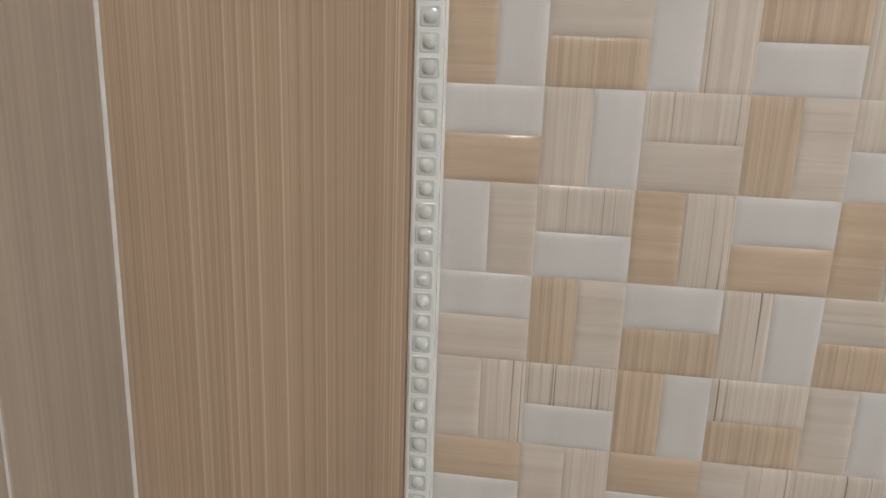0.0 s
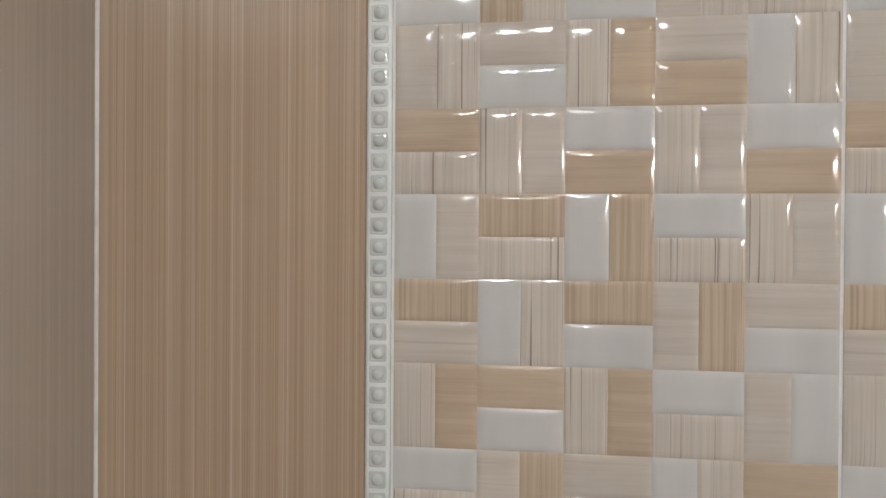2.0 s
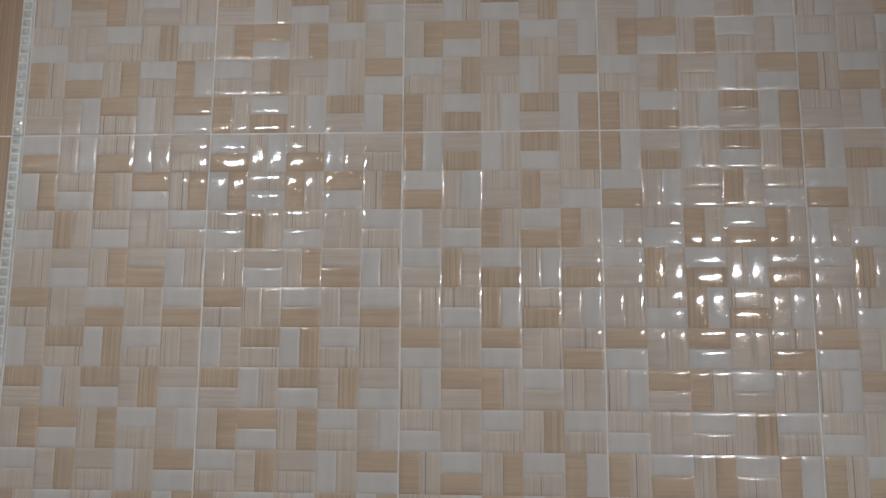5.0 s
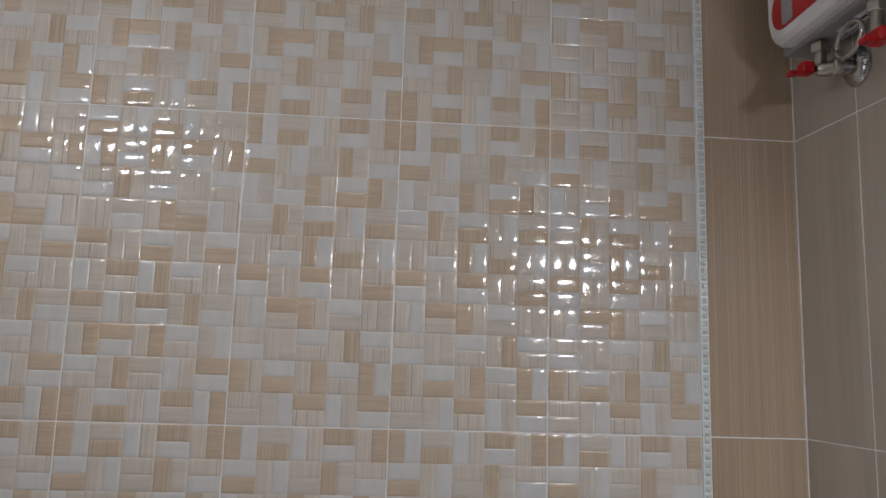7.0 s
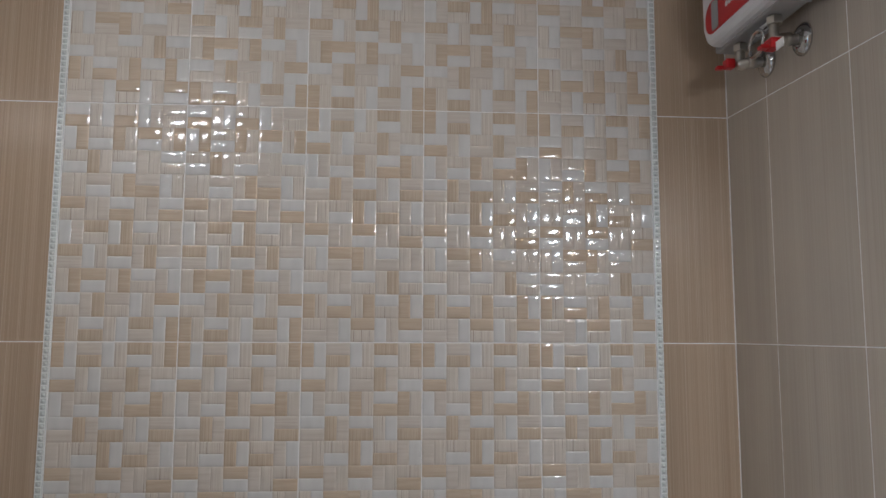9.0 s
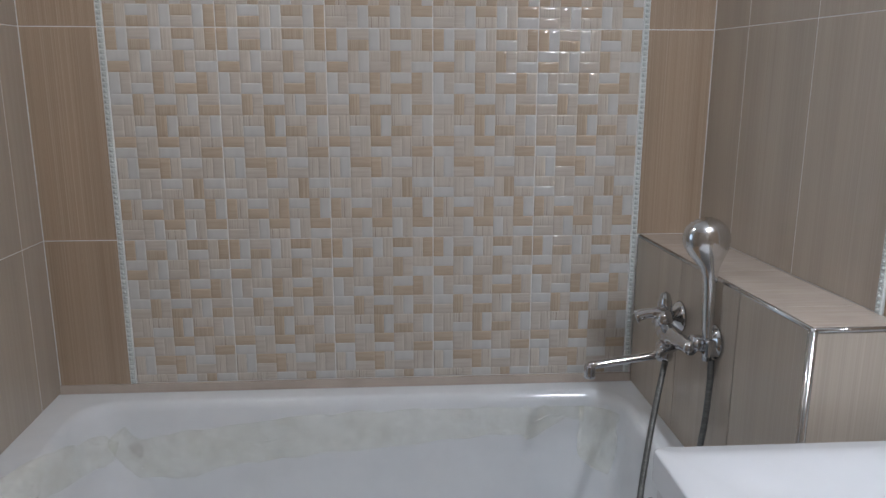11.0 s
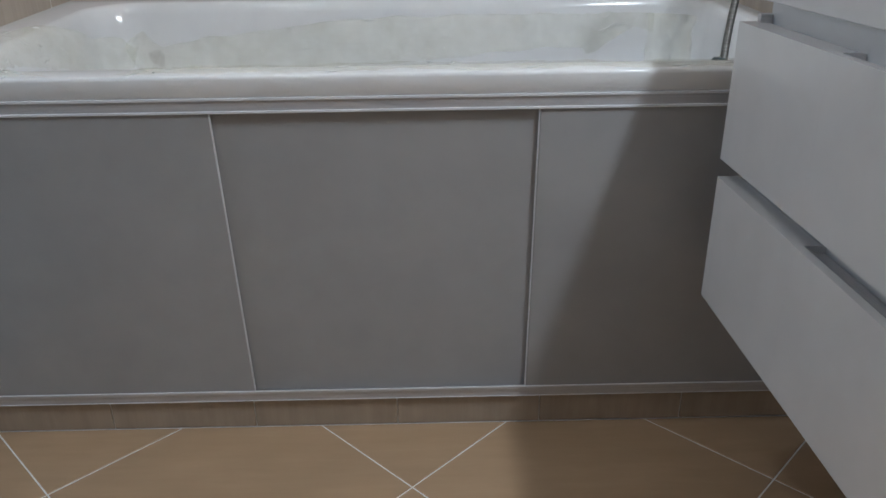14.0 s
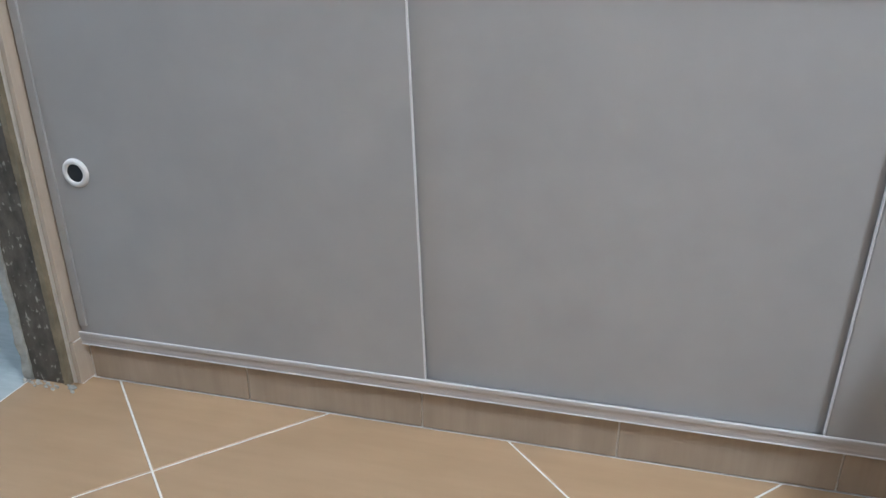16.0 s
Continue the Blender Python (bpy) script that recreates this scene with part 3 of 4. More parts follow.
SX0, SX1 = -0.2205, 1.318
screen_part("top_rail", (SX0, PY - 0.006, 0.5850), (SX1, PY + 0.020, 0.6070), RAIL, "aluminium top rail")
screen_part("rail_lip", (SX0, PY - 0.009, 0.5835), (SX1, PY - 0.005, 0.5875), EDGE, "thin bright lip of the rail", 0.0008)
screen_part("rail_lip", (SX0, PY - 0.009, 0.6030), (SX1, PY - 0.005, 0.6075), EDGE, "thin bright lip of the rail", 0.0008)
screen_part("bottom_rail", (SX0, PY - 0.006, 0.0620), (SX1, PY + 0.020, 0.0770), RAIL, "aluminium bottom rail")
screen_part("rail_lip", (SX0, PY - 0.0082, 0.0815), (SX1, PY - 0.0062, 0.0840), EDGE, "thin bright lip of the rail", 0.0008)
screen_part("rail_web", (SX0, PY - 0.0085, 0.0765), (SX1, PY - 0.0070, 0.0825), RAIL, "", 0.0005)
screen_part("rail_lip", (SX0, PY - 0.0070, 0.0614), (SX1, PY - 0.0055, 0.0630), EDGE, "thin bright lip of the rail", 0.0006)
P1, P2 = 0.304, 0.7965
pl = screen_part("panel", (SX0 + 0.004, PY - 0.005, 0.0780), (P1, PY - 0.001, 0.588), PANEL)
pm = screen_part("panel", (P1 - 0.06, PY + 0.004, 0.0780), (P2 + 0.06, PY + 0.008, 0.588), PANEL)
pr = screen_part("panel", (P2, PY - 0.005, 0.0780), (SX1 - 0.004, PY - 0.001, 0.588), PANEL)
left_edge, right_edge = [
    screen_part("panel_edge", (x, PY - 0.0062, 0.0832), (x + 0.0018, PY - 0.0005, 0.5845), EDGE, "thin bright panel edge", 0.0006)
    for x in (P1 - 0.0005, P2 - 0.0025)]
# the first panel stands slightly out of plumb
for v in list(pl.data.vertices) + list(left_edge.data.vertices):
    if v.co.x + screen.location.x > 0.2:
        v.co.x -= 0.029 * (v.co.z + screen.location.z - 0.28)
for v in list(pr.data.vertices) + list(right_edge.data.vertices):
    if v.co.x + screen.location.x < 0.9:
        v.co.x += 0.015 * (v.co.z + screen.location.z - 0.30)
# finger hole with a white ring; a black disc stands in for its shade
HX, HZ = -0.168, 0.330
ring = lathe([(0.0125, 0.0), (0.0125, 0.0030), (0.0145, 0.0042), (0.0175, 0.0038), (0.0200, 0.0015), (0.0200, 0.0)], 32, axis((HX, PY - 0.0050, HZ), (0, -1, 0)), caps=False)
for v in ring.verts:
    v.co -= screen.location
part("finger_ring", ring, HEATER_WHITE, pl, "white plastic finger-hole ring", True)
hole = lathe([(0.0127, 0.0), (0.0127, 0.0012)], 32, axis((HX, PY - 0.0051, HZ), (0, -1, 0)))
for v in hole.verts:
    v.co -= screen.location
part("hole", hole, BLACK, pl, "black disc painted as the shaded finger hole")

# ---- skirting under the screen ----
skirting = finish("baseboard", box((SX0, PY + 0.0055, -0.01), (SX1, PY + 0.03, 0.0619)), GROUT)
tagged(skirting, "row of low greige tiles under the bath screen", "baseboard", kind="structure")
x = 0.5615 - 4 * 0.2590
while x < SX1:
    a, b = max(x + 0.001, SX0), min(x + 0.2577, SX1)
    if b - a > 0.01:
        part("skirting_tile", box((a, PY + 0.0030, 0.0004), (b, PY + 0.012, 0.0612), 0.0008), SKIRT, skirting)
    x += 0.2590

# ---- vanity ----
VX, VY0, VY1 = 1.047, -0.803, -1.403
VB = 1.480
vanity = thing("vanity_cabinet", "white lacquered wall-hung vanity cabinet with two handleless drawers", "cabinet", (1.25, -1.10, 0.30))


def vanity_part(name, bm, mat, label="", parent=None, smooth=False):
    for v in bm.verts:
        v.co -= vanity.location
    return part(name, bm, mat, parent or vanity, label, smooth)


vanity_part("body", box((VX + 0.039, VY1 + 0.004, 0.325), (VB, VY0 - 0.006, 0.8605), 0.001), LACQUER)
vanity_part("top_front", box((VX + 0.018, VY1, 0.749), (VX + 0.0385, VY0, 0.8535), 0.002), LACQUER, "plain false front")


def prism_y(profile, ya, yb, bevel):
    """Profile of (x, z) drawn out along y, with softened edges."""
    bm = bmesh.new()
    n = len(profile)
    a = [bm.verts.new((x, ya, z)) for x, z in profile]
    b = [bm.verts.new((x, yb, z)) for x, z in profile]
    bm.faces.new(a)
    bm.faces.new(b[::-1])
    for i in range(n):
        bm.faces.new((a[i], b[i], b[(i + 1) % n], a[(i + 1) % n]))
    bmesh.ops.bevel(bm, geom=[e for e in bm.edges if e.calc_face_angle() > 0.6], offset=bevel, segments=2, affect="EDGES")
    return bm


def drawer(z0, z1):
    """Front slab with a slanted, scooped top edge as a pull."""
    xs = VX
    prof = [(xs, z0), (xs, z1), (xs + 0.030, z1), (xs + 0.0375, z1 - 0.002), (xs + 0.0375, z0)]
    end = -1.055
    front = vanity_part("drawer_front", prism_y(prof, VY0, end, 0.0012), LACQUER, "flat white drawer front with a scooped pull")
    # along the pull only a thin lip stands up at the front, with a hollow slope behind it
    scoop = [(xs, z0), (xs, z1), (xs + 0.011, z1)]
    scoop += [(xs + 0.011 + 0.0265 * k / 6, z1 - 0.010 * math.sin(math.pi / 2 * k / 6)) for k in range(1, 7)] + [(xs + 0.0375, z0)]
    vanity_part("scooped_front", prism_y(scoop, end - 0.0002, VY1, 0.0010), LACQUER, "hollowed pull part of the drawer front", front)
    return front


drawer(0.530, 0.720)
drawer(0.311, 0.503)
vanity_part("hinge_plate", box((VX + 0.021, VY0 - 0.016, 0.708), (VX + 0.0370, VY0 - 0.006, 0.731), 0.001), RAIL, "small metal bracket")

# ---- washbasin ----
SZ = 0.917
basin = thing("washbasin", "white ceramic washbasin with a wide shallow bowl on the vanity", "washbasin", (1.25, -1.10, 0.861))
X0, X1, Y0, Y1 = VX + 0.004, VB + 0.002, VY1 - 0.006, VY0 - 0.004
rings = []
for off, z in ((0.020, 0.8610), (0.018, 0.8625), (0.003, 0.8630), (0.0, 0.8655), (0.0, SZ - 0.003), (0.003, SZ)):
    rings.append(rounded(X0 + off, X1 - off * 0.1, Y0 + off, Y1 - off, 0.012, z, 4))
for (l, r, n, f), z, rad in (((0.040, 0.10, 0.040, 0.040), SZ - 0.0001, 0.03), ((0.055, 0.105, 0.055, 0.055), SZ - 0.0010, 0.03), ((0.075, 0.115, 0.075, 0.075), SZ - 0.0045, 0.035),
                             ((0.105, 0.13, 0.11, 0.11), SZ - 0.012, 0.045), ((0.15, 0.16, 0.18, 0.18), SZ - 0.020, 0.05)):
    rings.append(rounded(X0 + l, X1 - r, Y0 + n, Y1 - f, rad, z, 4))
bm = loft(rings, None, True, True)
for v in bm.verts:
    v.co -= basin.location
bowl = part("bowl", bm, CERAMIC, basin)
for p in bowl.data.polygons:
    p.use_smooth = abs(p.normal.z) > 0.3 and p.area < 0.2

# ---- lamps ----
LIT_DOME = [(0.005, -0.029), (0.019, -0.027), (0.032, -0.019), (0.040, -0.007), (0.042, 0.002), (0.041, 0.006)]
# opaque cap over each dome, added out of view to dim the upper walls
LIGHT_CAP = [(0.0412, 0.0062), (0.034, 0.016), (0.018, 0.033), (0.010, 0.040)]
lamp = thing("ceiling_lamp", "small ceiling lamp with three glass shades", "lamp", (LAMP_A[0], LAMP_A[1], CEIL))
part("base", lathe([(0.055, -0.02), (0.055, 0.0)], 28), CHROME, lamp)
part("stem", tube([(0, 0, -0.02), (0, 0, -0.15), (0, 0, LAMP_A[2] - CEIL + 0.04)], 0.008), CHROME, lamp)
for k in range(2):
    a = radians(20 + 180 * k)
    dx, dy = 0.065 * math.cos(a), 0.065 * math.sin(a)
    part("arm", tube([(0, 0, LAMP_A[2] - CEIL + 0.05), (dx * 0.6, dy * 0.6, LAMP_A[2] - CEIL + 0.07), (dx, dy, LAMP_A[2] - CEIL + 0.04)], 0.005), CHROME, lamp)
    part("bulb", lathe(LIT_DOME, 20, Matrix.Translation((dx, dy, LAMP_A[2] - CEIL))), BULB_A, lamp, "lit frosted dome", True)
    part("housing", lathe(LIGHT_CAP, 20, Matrix.Translation((dx, dy, LAMP_A[2] - CEIL))), HEATER_WHITE, lamp, "added white cap that holds back upward light", True)
lamp2 = thing("mirror_lamp", "bar lamp with lit globes above the vanity", "lamp", (LAMP_B[0] + 0.07, LAMP_B[1], LAMP_B[2]))
part("bar", box((-0.015, -0.24, -0.02), (0.004, 0.24, 0.02), 0.004), CHROME, lamp2)
for dy in (-0.17, 0.0, 0.17):
    part("bulb", lathe(LIT_DOME, 20, Matrix.Translation((-0.06, dy, 0))), BULB_B, lamp2, "lit frosted dome", True)
    part("housing", lathe(LIGHT_CAP, 20, Matrix.Translation((-0.06, dy, 0))), HEATER_WHITE, lamp2, "added white cap that holds back upward light", True)
    part("arm", tube([(-0.012, dy, 0), (-0.02, dy, 0), (-0.03, dy, 0)], 0.008), CHROME, lamp2)


# ---- side profile of the screen and the unfinished doorway edge ----
screen_part("side_profile", (SX0 + 0.0055, PY - 0.0085, 0.0945), (SX0 + 0.018, PY - 0.0045, 0.583), PANEL, "narrow grey side profile")
jamb = thing("door_jamb", "unfinished doorway edge of dark rough plaster with chipped rim", "doorway", (-0.27, -0.716, 0.0))
rng = random.Random(4)


def rough_slab(x0, x1, y0, y1, z1, nx, nz, amount):
    """Slab whose front is uneven; base at z = 0."""
    bm = bmesh.new()
    grid = []
    for j in range(nz + 1):
        row = []
        for i in range(nx + 1):
            p = Vector((x0 + (x1 - x0) * i / nx, y0, z1 * j / nz))
            n = noise.noise(p * 38) + 0.6 * noise.noise(p * 95)
            row.append(bm.verts.new((p.x + (0.0 if 0 < i < nx else noise.noise(p * 60) * amount * 0.6), y0 - n * amount, p.z)))
        grid.append(row)
    back = [[bm.verts.new((x0, y1, z1 * j / nz)), bm.verts.new((x1, y1, z1 * j / nz))] for j in range(nz + 1)]
    for j in range(nz):
        for i in range(nx):
            bm.faces.new((grid[j][i], grid[j][i + 1], grid[j + 1][i + 1], grid[j + 1][i]))
        bm.faces.new((back[j][0], grid[j][0], grid[j + 1][0], back[j + 1][0]))
        bm.faces.new((grid[j][nx], back[j][1], back[j + 1][1], grid[j + 1][nx]))
    for v in bm.verts:
        v.co -= jamb.location
    return bm


part("plaster", rough_slab(-0.301, -0.246, -0.7145, -0.7075, 2.05, 12, 260, 0.0016), PLASTER, jamb, "dark grey rough plaster")
part("plaster_ridge", rough_slab(-0.2455, -0.2365, -0.7170, -0.7075, 2.05, 3, 260, 0.0010), PLASTER_OLIVE, jamb, "olive adhesive ridge beside the tiles")
part("chipped_rim", rough_slab(-0.316, -0.3015, -0.7175, -0.7075, 2.05, 4, 260, 0.0030), PLASTER_LIGHT, jamb, "chipped pale plaster rim")
jamb.location.y -= 0.012
bm = bmesh.new()
for k in range(46):
    p = Vector((-0.315 + rng.random() * 0.10, -0.730 - abs(rng.gauss(0, 0.006)), 0.0006))
    r = 0.0008 + 0.0022 * rng.random()
    bmesh.ops.create_icosphere(bm, subdivisions=1, radius=r, matrix=Matrix.Translation(p + Vector((0, 0, r * 0.5))) @ pose(0, 0, 0, rng.random() * 90, rng.random() * 90, 0) @ Matrix.Diagonal((1.5, 1, 0.6, 1)))
crumbs = finish("plaster_crumbs", bm, PLASTER_LIGHT)
tagged(crumbs, "small plaster crumbs on the floor by the doorway", "debris", kind="stuff")

# ---- bath mixer with hand shower ----
FX = along(PONY, -0.35)
mixer = thing("bath_mixer", "chrome bath mixer with long spout and hand shower in its holder", "mixer tap", (FX, -0.35, 0.94))


def mixer_part(name, bm, mat=CHROME, label="", parent=None, smooth=True):
    for v in bm.verts:
        v.co -= mixer.location
    return part(name, bm, mat, parent or mixer, label, smooth)


BZ = 0.942
for y in (-0.272, -0.436):
    xw = along(PONY, y)
    mixer_part("wall_flange", lathe([(0.036, 0.0), (0.035, 0.004), (0.029, 0.011), (0.018, 0.018), (0.016, 0.022)], 28, axis((xw, y, BZ + 0.006), (-1, 0, 0))), CHROME, "domed wall flange")
    mixer_part("inlet", lathe([(0.014, 0.016), (0.014, 0.030), (0.017, 0.032), (0.017, 0.050), (0.013, 0.053)], 20, axis((xw, y, BZ + 0.004), (-1, 0, 0))))
bx = FX - 0.056
mixer_part("body", tube(spline([(bx + 0.004, -0.255, BZ), (bx, -0.29, BZ - 0.002), (bx - 0.004, -0.345, BZ - 0.006), (bx, -0.40, BZ - 0.004), (bx + 0.006, -0.452, BZ - 0.002)], 6), [0.014] * 5 + [0.017] * 5 + [0.021] * 7 + [0.017] * 4 + [0.0145] * 4, 20), CHROME, "curved body")
mixer_part("cartridge", lathe([(0.018, 0.0), (0.020, 0.010), (0.020, 0.022), (0.017, 0.030), (0.010, 0.034)], 26, axis((bx - 0.004, -0.325, BZ + 0.004), (-0.25, 0.1, 1))))
mixer_part("lever", tube(spline([(bx - 0.004, -0.325, BZ + 0.030), (bx - 0.024, -0.320, BZ + 0.031), (bx - 0.046, -0.314, BZ + 0.027), (bx - 0.064, -0.310, BZ + 0.019)], 6), [0.013] * 7 + [0.0115] * 6 + [0.0125] * 4 + [0.0145] * 2, 14), CHROME, "lever handle")
mixer_part("diverter", lathe([(0.012, 0.0), (0.016, 0.012), (0.0165, 0.026), (0.0145, 0.044), (0.010, 0.058), (0.003, 0.063)], 22, axis((bx + 0.010, -0.282, BZ + 0.004), (0, 0, 1))), CHROME, "rounded diverter knob")
mixer_part("spout_hub", lathe([(0.017, 0.0), (0.019, 0.008), (0.019, 0.034), (0.013, 0.042)], 24, axis((bx - 0.008, -0.345, BZ - 0.066), (0, 0, 1))))
mixer_part("spout", tube(spline([(bx + 0.002, -0.345, BZ - 0.054), (bx - 0.05, -0.345, BZ - 0.060), (bx - 0.11, -0.346, BZ - 0.068), (bx - 0.160, -0.347, BZ - 0.075), (bx - 0.171, -0.347, BZ - 0.079)], 6), [0.0085] * 19 + [0.0100] * 6, 16), CHROME, "long slender spout")
mixer_part("aerator", lathe([(0.012, 0.0), (0.0125, 0.006), (0.0125, 0.024), (0.010, 0.030)], 20, axis((bx - 0.170, -0.347, BZ - 0.103), (0, 0, 1))))
HY = -0.447
hx = 1.291
mixer_part("holder", box((hx - 0.016, HY - 0.018, BZ - 0.018), (hx + 0.018, HY + 0.016, BZ + 0.018), 0.005, 3), CHROME, "shower holder", None, False)
# droplet: slim handle swelling smoothly into the head
rings = []
for dz, dx, dy, w, d in ((-0.030, -0.004, 0.002, 0.0095, 0.0095), (0.000, -0.005, 0.002, 0.0105, 0.0105), (0.040, -0.007, 0.002, 0.0115, 0.0115), (0.085, -0.009, 0.002, 0.0125, 0.0120), (0.125, -0.010, 0.002, 0.0137, 0.0130),
                         (0.148, -0.011, 0.003, 0.0155, 0.0140), (0.163, -0.013, 0.004, 0.0200, 0.0165), (0.176, -0.016, 0.006, 0.0285, 0.0205), (0.189, -0.018, 0.008, 0.0375, 0.0255), (0.202, -0.019, 0.010, 0.0440, 0.0295),
                         (0.216, -0.020, 0.011, 0.0475, 0.0320), (0.229, -0.020, 0.012, 0.0470, 0.0318), (0.241, -0.020, 0.012, 0.0420, 0.0290), (0.251, -0.020, 0.012, 0.0335, 0.0235), (0.258, -0.020, 0.012, 0.0225, 0.0160), (0.262, -0.020, 0.012, 0.0090, 0.0065)):
    rings.append([(hx + dx + w * math.cos(q), HY + dy + d * math.sin(q), BZ + dz) for q in [2 * math.pi * k / 32 for k in range(32)]])
mixer_part("hand_shower", loft(rings, None, True, True), SILVER, "droplet-shaped chrome hand shower")
mixer_part("diverter_lever", tube(spline([(bx + 0.004, -0.372, BZ - 0.030), (bx - 0.020, -0.378, BZ - 0.034), (bx - 0.040, -0.384, BZ - 0.040)], 5), [0.008] * 6 + [0.0095] * 5, 12), CHROME, "small diverter lever")
low = spline([(hx + 0.006, HY + 0.002, BZ - 0.030), (hx + 0.004, HY - 0.004, BZ - 0.09), (hx - 0.012, HY - 0.022, BZ - 0.20), (hx - 0.06, HY - 0.07, BZ - 0.33), (1.165, -0.585, 0.44), (1.140, -0.605, 0.40), (1.120, -0.600, 0.44), (1.124, -0.565, 0.56), (1.150, -0.50, 0.66), (1.195, -0.42, 0.78), (bx - 0.006, -0.352, BZ - 0.060)], 70)


def ribbed(points, r):
    rads = [r * (1.0 if (i // 1) % 2 else 0.84) for i in range(len(points))]
    return tube(points, rads, 10)


mixer_part("hose", ribbed(low, 0.0070), BRUSHED, "ribbed metal shower hose")

# ---- bottle in the tub ----
bottle = thing("bottle", "black plastic bottle with pale print standing in the tub", "bottle", (1.130, -0.53, TUB_Z - 0.4015))
rings = []
for w, d, z in ((0.032, 0.024, 0.0), (0.036, 0.027, 0.006), (0.037, 0.027, 0.31), (0.034, 0.024, 0.345), (0.022, 0.016, 0.362), (0.013, 0.013, 0.366)):
    rings.append([(w * math.cos(a), d * math.sin(a), z) for a in [2 * math.pi * k / 24 for k in range(24)]])
part("body", loft(rings, None, True, True), BLACK, bottle, "", True)
part("cap", lathe([(0.013, 0.364), (0.0135, 0.366), (0.0135, 0.382), (0.011, 0.385)], 20), material("dark_cap", (0.03, 0.05, 0.055), 0.35), bottle, "dark grey cap", True)
for k, (z, w) in enumerate(((0.325, 0.016), (0.313, 0.022), (0.299, 0.012))):
    part("print_bar", box((-0.012, -0.0282, z), (-0.012 + w, -0.0262, z + 0.006), 0.0003), TEXT_WHITE, bottle, "pale printed bar")

# ---- water heater ----
heater = thing("water_heater", "small white and red instant water heater with two valves below", "water heater", (1.437, -0.25, 2.20))
def heater_part(name, bm, mat, label="", parent=None, smooth=False):
    for v in bm.verts:
        v.co -= heater.location
    return part(name, bm, mat, parent or heater, label, smooth)


HY0, HY1 = -0.075, -0.455
rings = []
for x, inset, zb in ((1.378, 0.0, 2.201), (1.368, 0.0, 2.201), (1.359, 0.003, 2.204), (1.353, 0.010, 2.211), (1.35, 0.022, 2.221)):
    ring = rounded(HY1 + inset, HY0 - inset, zb, 2.52 - inset, 0.045, 0.0, 6)
    rings.append([(x, p[0], p[1]) for p in ring])
heater_part("front_shell", loft(rings, None, True, True), HEATER_WHITE, "white rounded front shell")
heater_part("back_body", box((1.3775, HY1 + 0.004, 2.197), (1.4365, HY0 - 0.004, 2.51), 0.006), HEATER_GREY, "grey back body")
for k in range(5):
    heater_part("vent_rib", box((1.405, -0.36 - 0.012 * k, 2.1925), (1.434, -0.354 - 0.012 * k, 2.1975), 0.001), HEATER_GREY)
heater_part("label_plate", box((1.402, -0.27, 2.1940), (1.420, -0.19, 2.1965), 0.0004), HEATER_WHITE, "small type plate")
heater_part("label_bar", box((1.409, -0.255, 2.1932), (1.413, -0.205, 2.1945), 0.0003), BLACK, "dark printed bar")
rp = rounded(-0.43, -0.104, 2.221, 2.290, 0.033, 0.0, 8)
red = heater_part("red_panel", loft([[(1.3505, p[0], p[1]) for p in rp], [(1.3485, p[0], p[1]) for p in rp]], None, True, True), RED, "glossy red control panel")
wp = rounded(-0.166, -0.136, 2.225, 2.286, 0.006, 0.0, 4)
heater_part("indicator", loft([[(1.3488, p[0], p[1]) for p in wp], [(1.3473, p[0], p[1]) for p in wp]], None, True, True), HEATER_GREY, "grey indicator window", red)
for r in range(3):
    for c in range(7):
        heater_part("dot", lathe([(0.0060, 0.0), (0.0060, 0.0012)], 6, axis((1.3487, -0.205 - 0.0135 * c - 0.0067 * (r % 2), 2.261 + 0.0125 * r - 0.006), (-1, 0, 0))), TEXT_WHITE, "white hexagon dot", red)
for k in range(4):
    heater_part("print_bar", box((1.3482, -0.13 - 0.020 * k, 2.330), (1.3505, -0.118 - 0.020 * k, 2.347 + 0.004 * (k % 2)), 0.0003), TEXT_GREY, "grey printed mark")
for i, (y, wall_y) in enumerate(((-0.150, -0.168), (-0.288, -0.288))):
    xw = along(RIGHT, wall_y)
    pipe = heater_part("wall_flange", lathe([(0.032, 0.0), (0.031, 0.004), (0.024, 0.010), (0.013, 0.013)], 28, axis((xw, wall_y, 2.151), (-1, 0, 0))), CHROME, "chrome wall flange", None, True)
    heater_part("stub", lathe([(0.0105, 0.008), (0.0105, 0.024), (0.013, 0.025), (0.013, 0.038), (0.009, 0.040)], 18, axis((xw, wall_y, 2.151), (-1, 0.12, 0))), BRASS, "", None, True)
    valve = heater_part("valve", tube(spline([(xw - 0.030, wall_y + 0.004, 2.151), (1.400, y, 2.151), (1.400, y + 0.001, 2.172), (1.401, y + 0.001, 2.196)], 6), [0.012] * 8 + [0.009] * 11, 16), BRASS, "nickel angle valve", None, True)
    heater_part("nut", lathe([(0.0145, 0.0), (0.0150, 0.003), (0.0150, 0.013), (0.013, 0.016)], 6, axis((1.401, y + 0.001, 2.178), (0, 0, 1))), BRASS, "hexagonal nut", valve)
    hd = heater_part("lever", box((1.366, y - 0.009 - 0.040 * i, 2.141 - 0.026 * i), (1.386, y + 0.013 - 0.032 * i, 2.161 - 0.026 * i), 0.004, 3), RED, "red valve lever", valve)
    heater_part("lever_tip", box((1.352, y + 0.004 - 0.046 * i, 2.142 - 0.026 * i), (1.368, y + 0.020 - 0.042 * i, 2.150 - 0.026 * i), 0.003, 2), RED, "red lever tip", valve)
heater_part("tag", box((1.364, -0.382, 2.100), (1.3655, -0.356, 2.116), 0.0003), TEXT_WHITE, "small white tag")
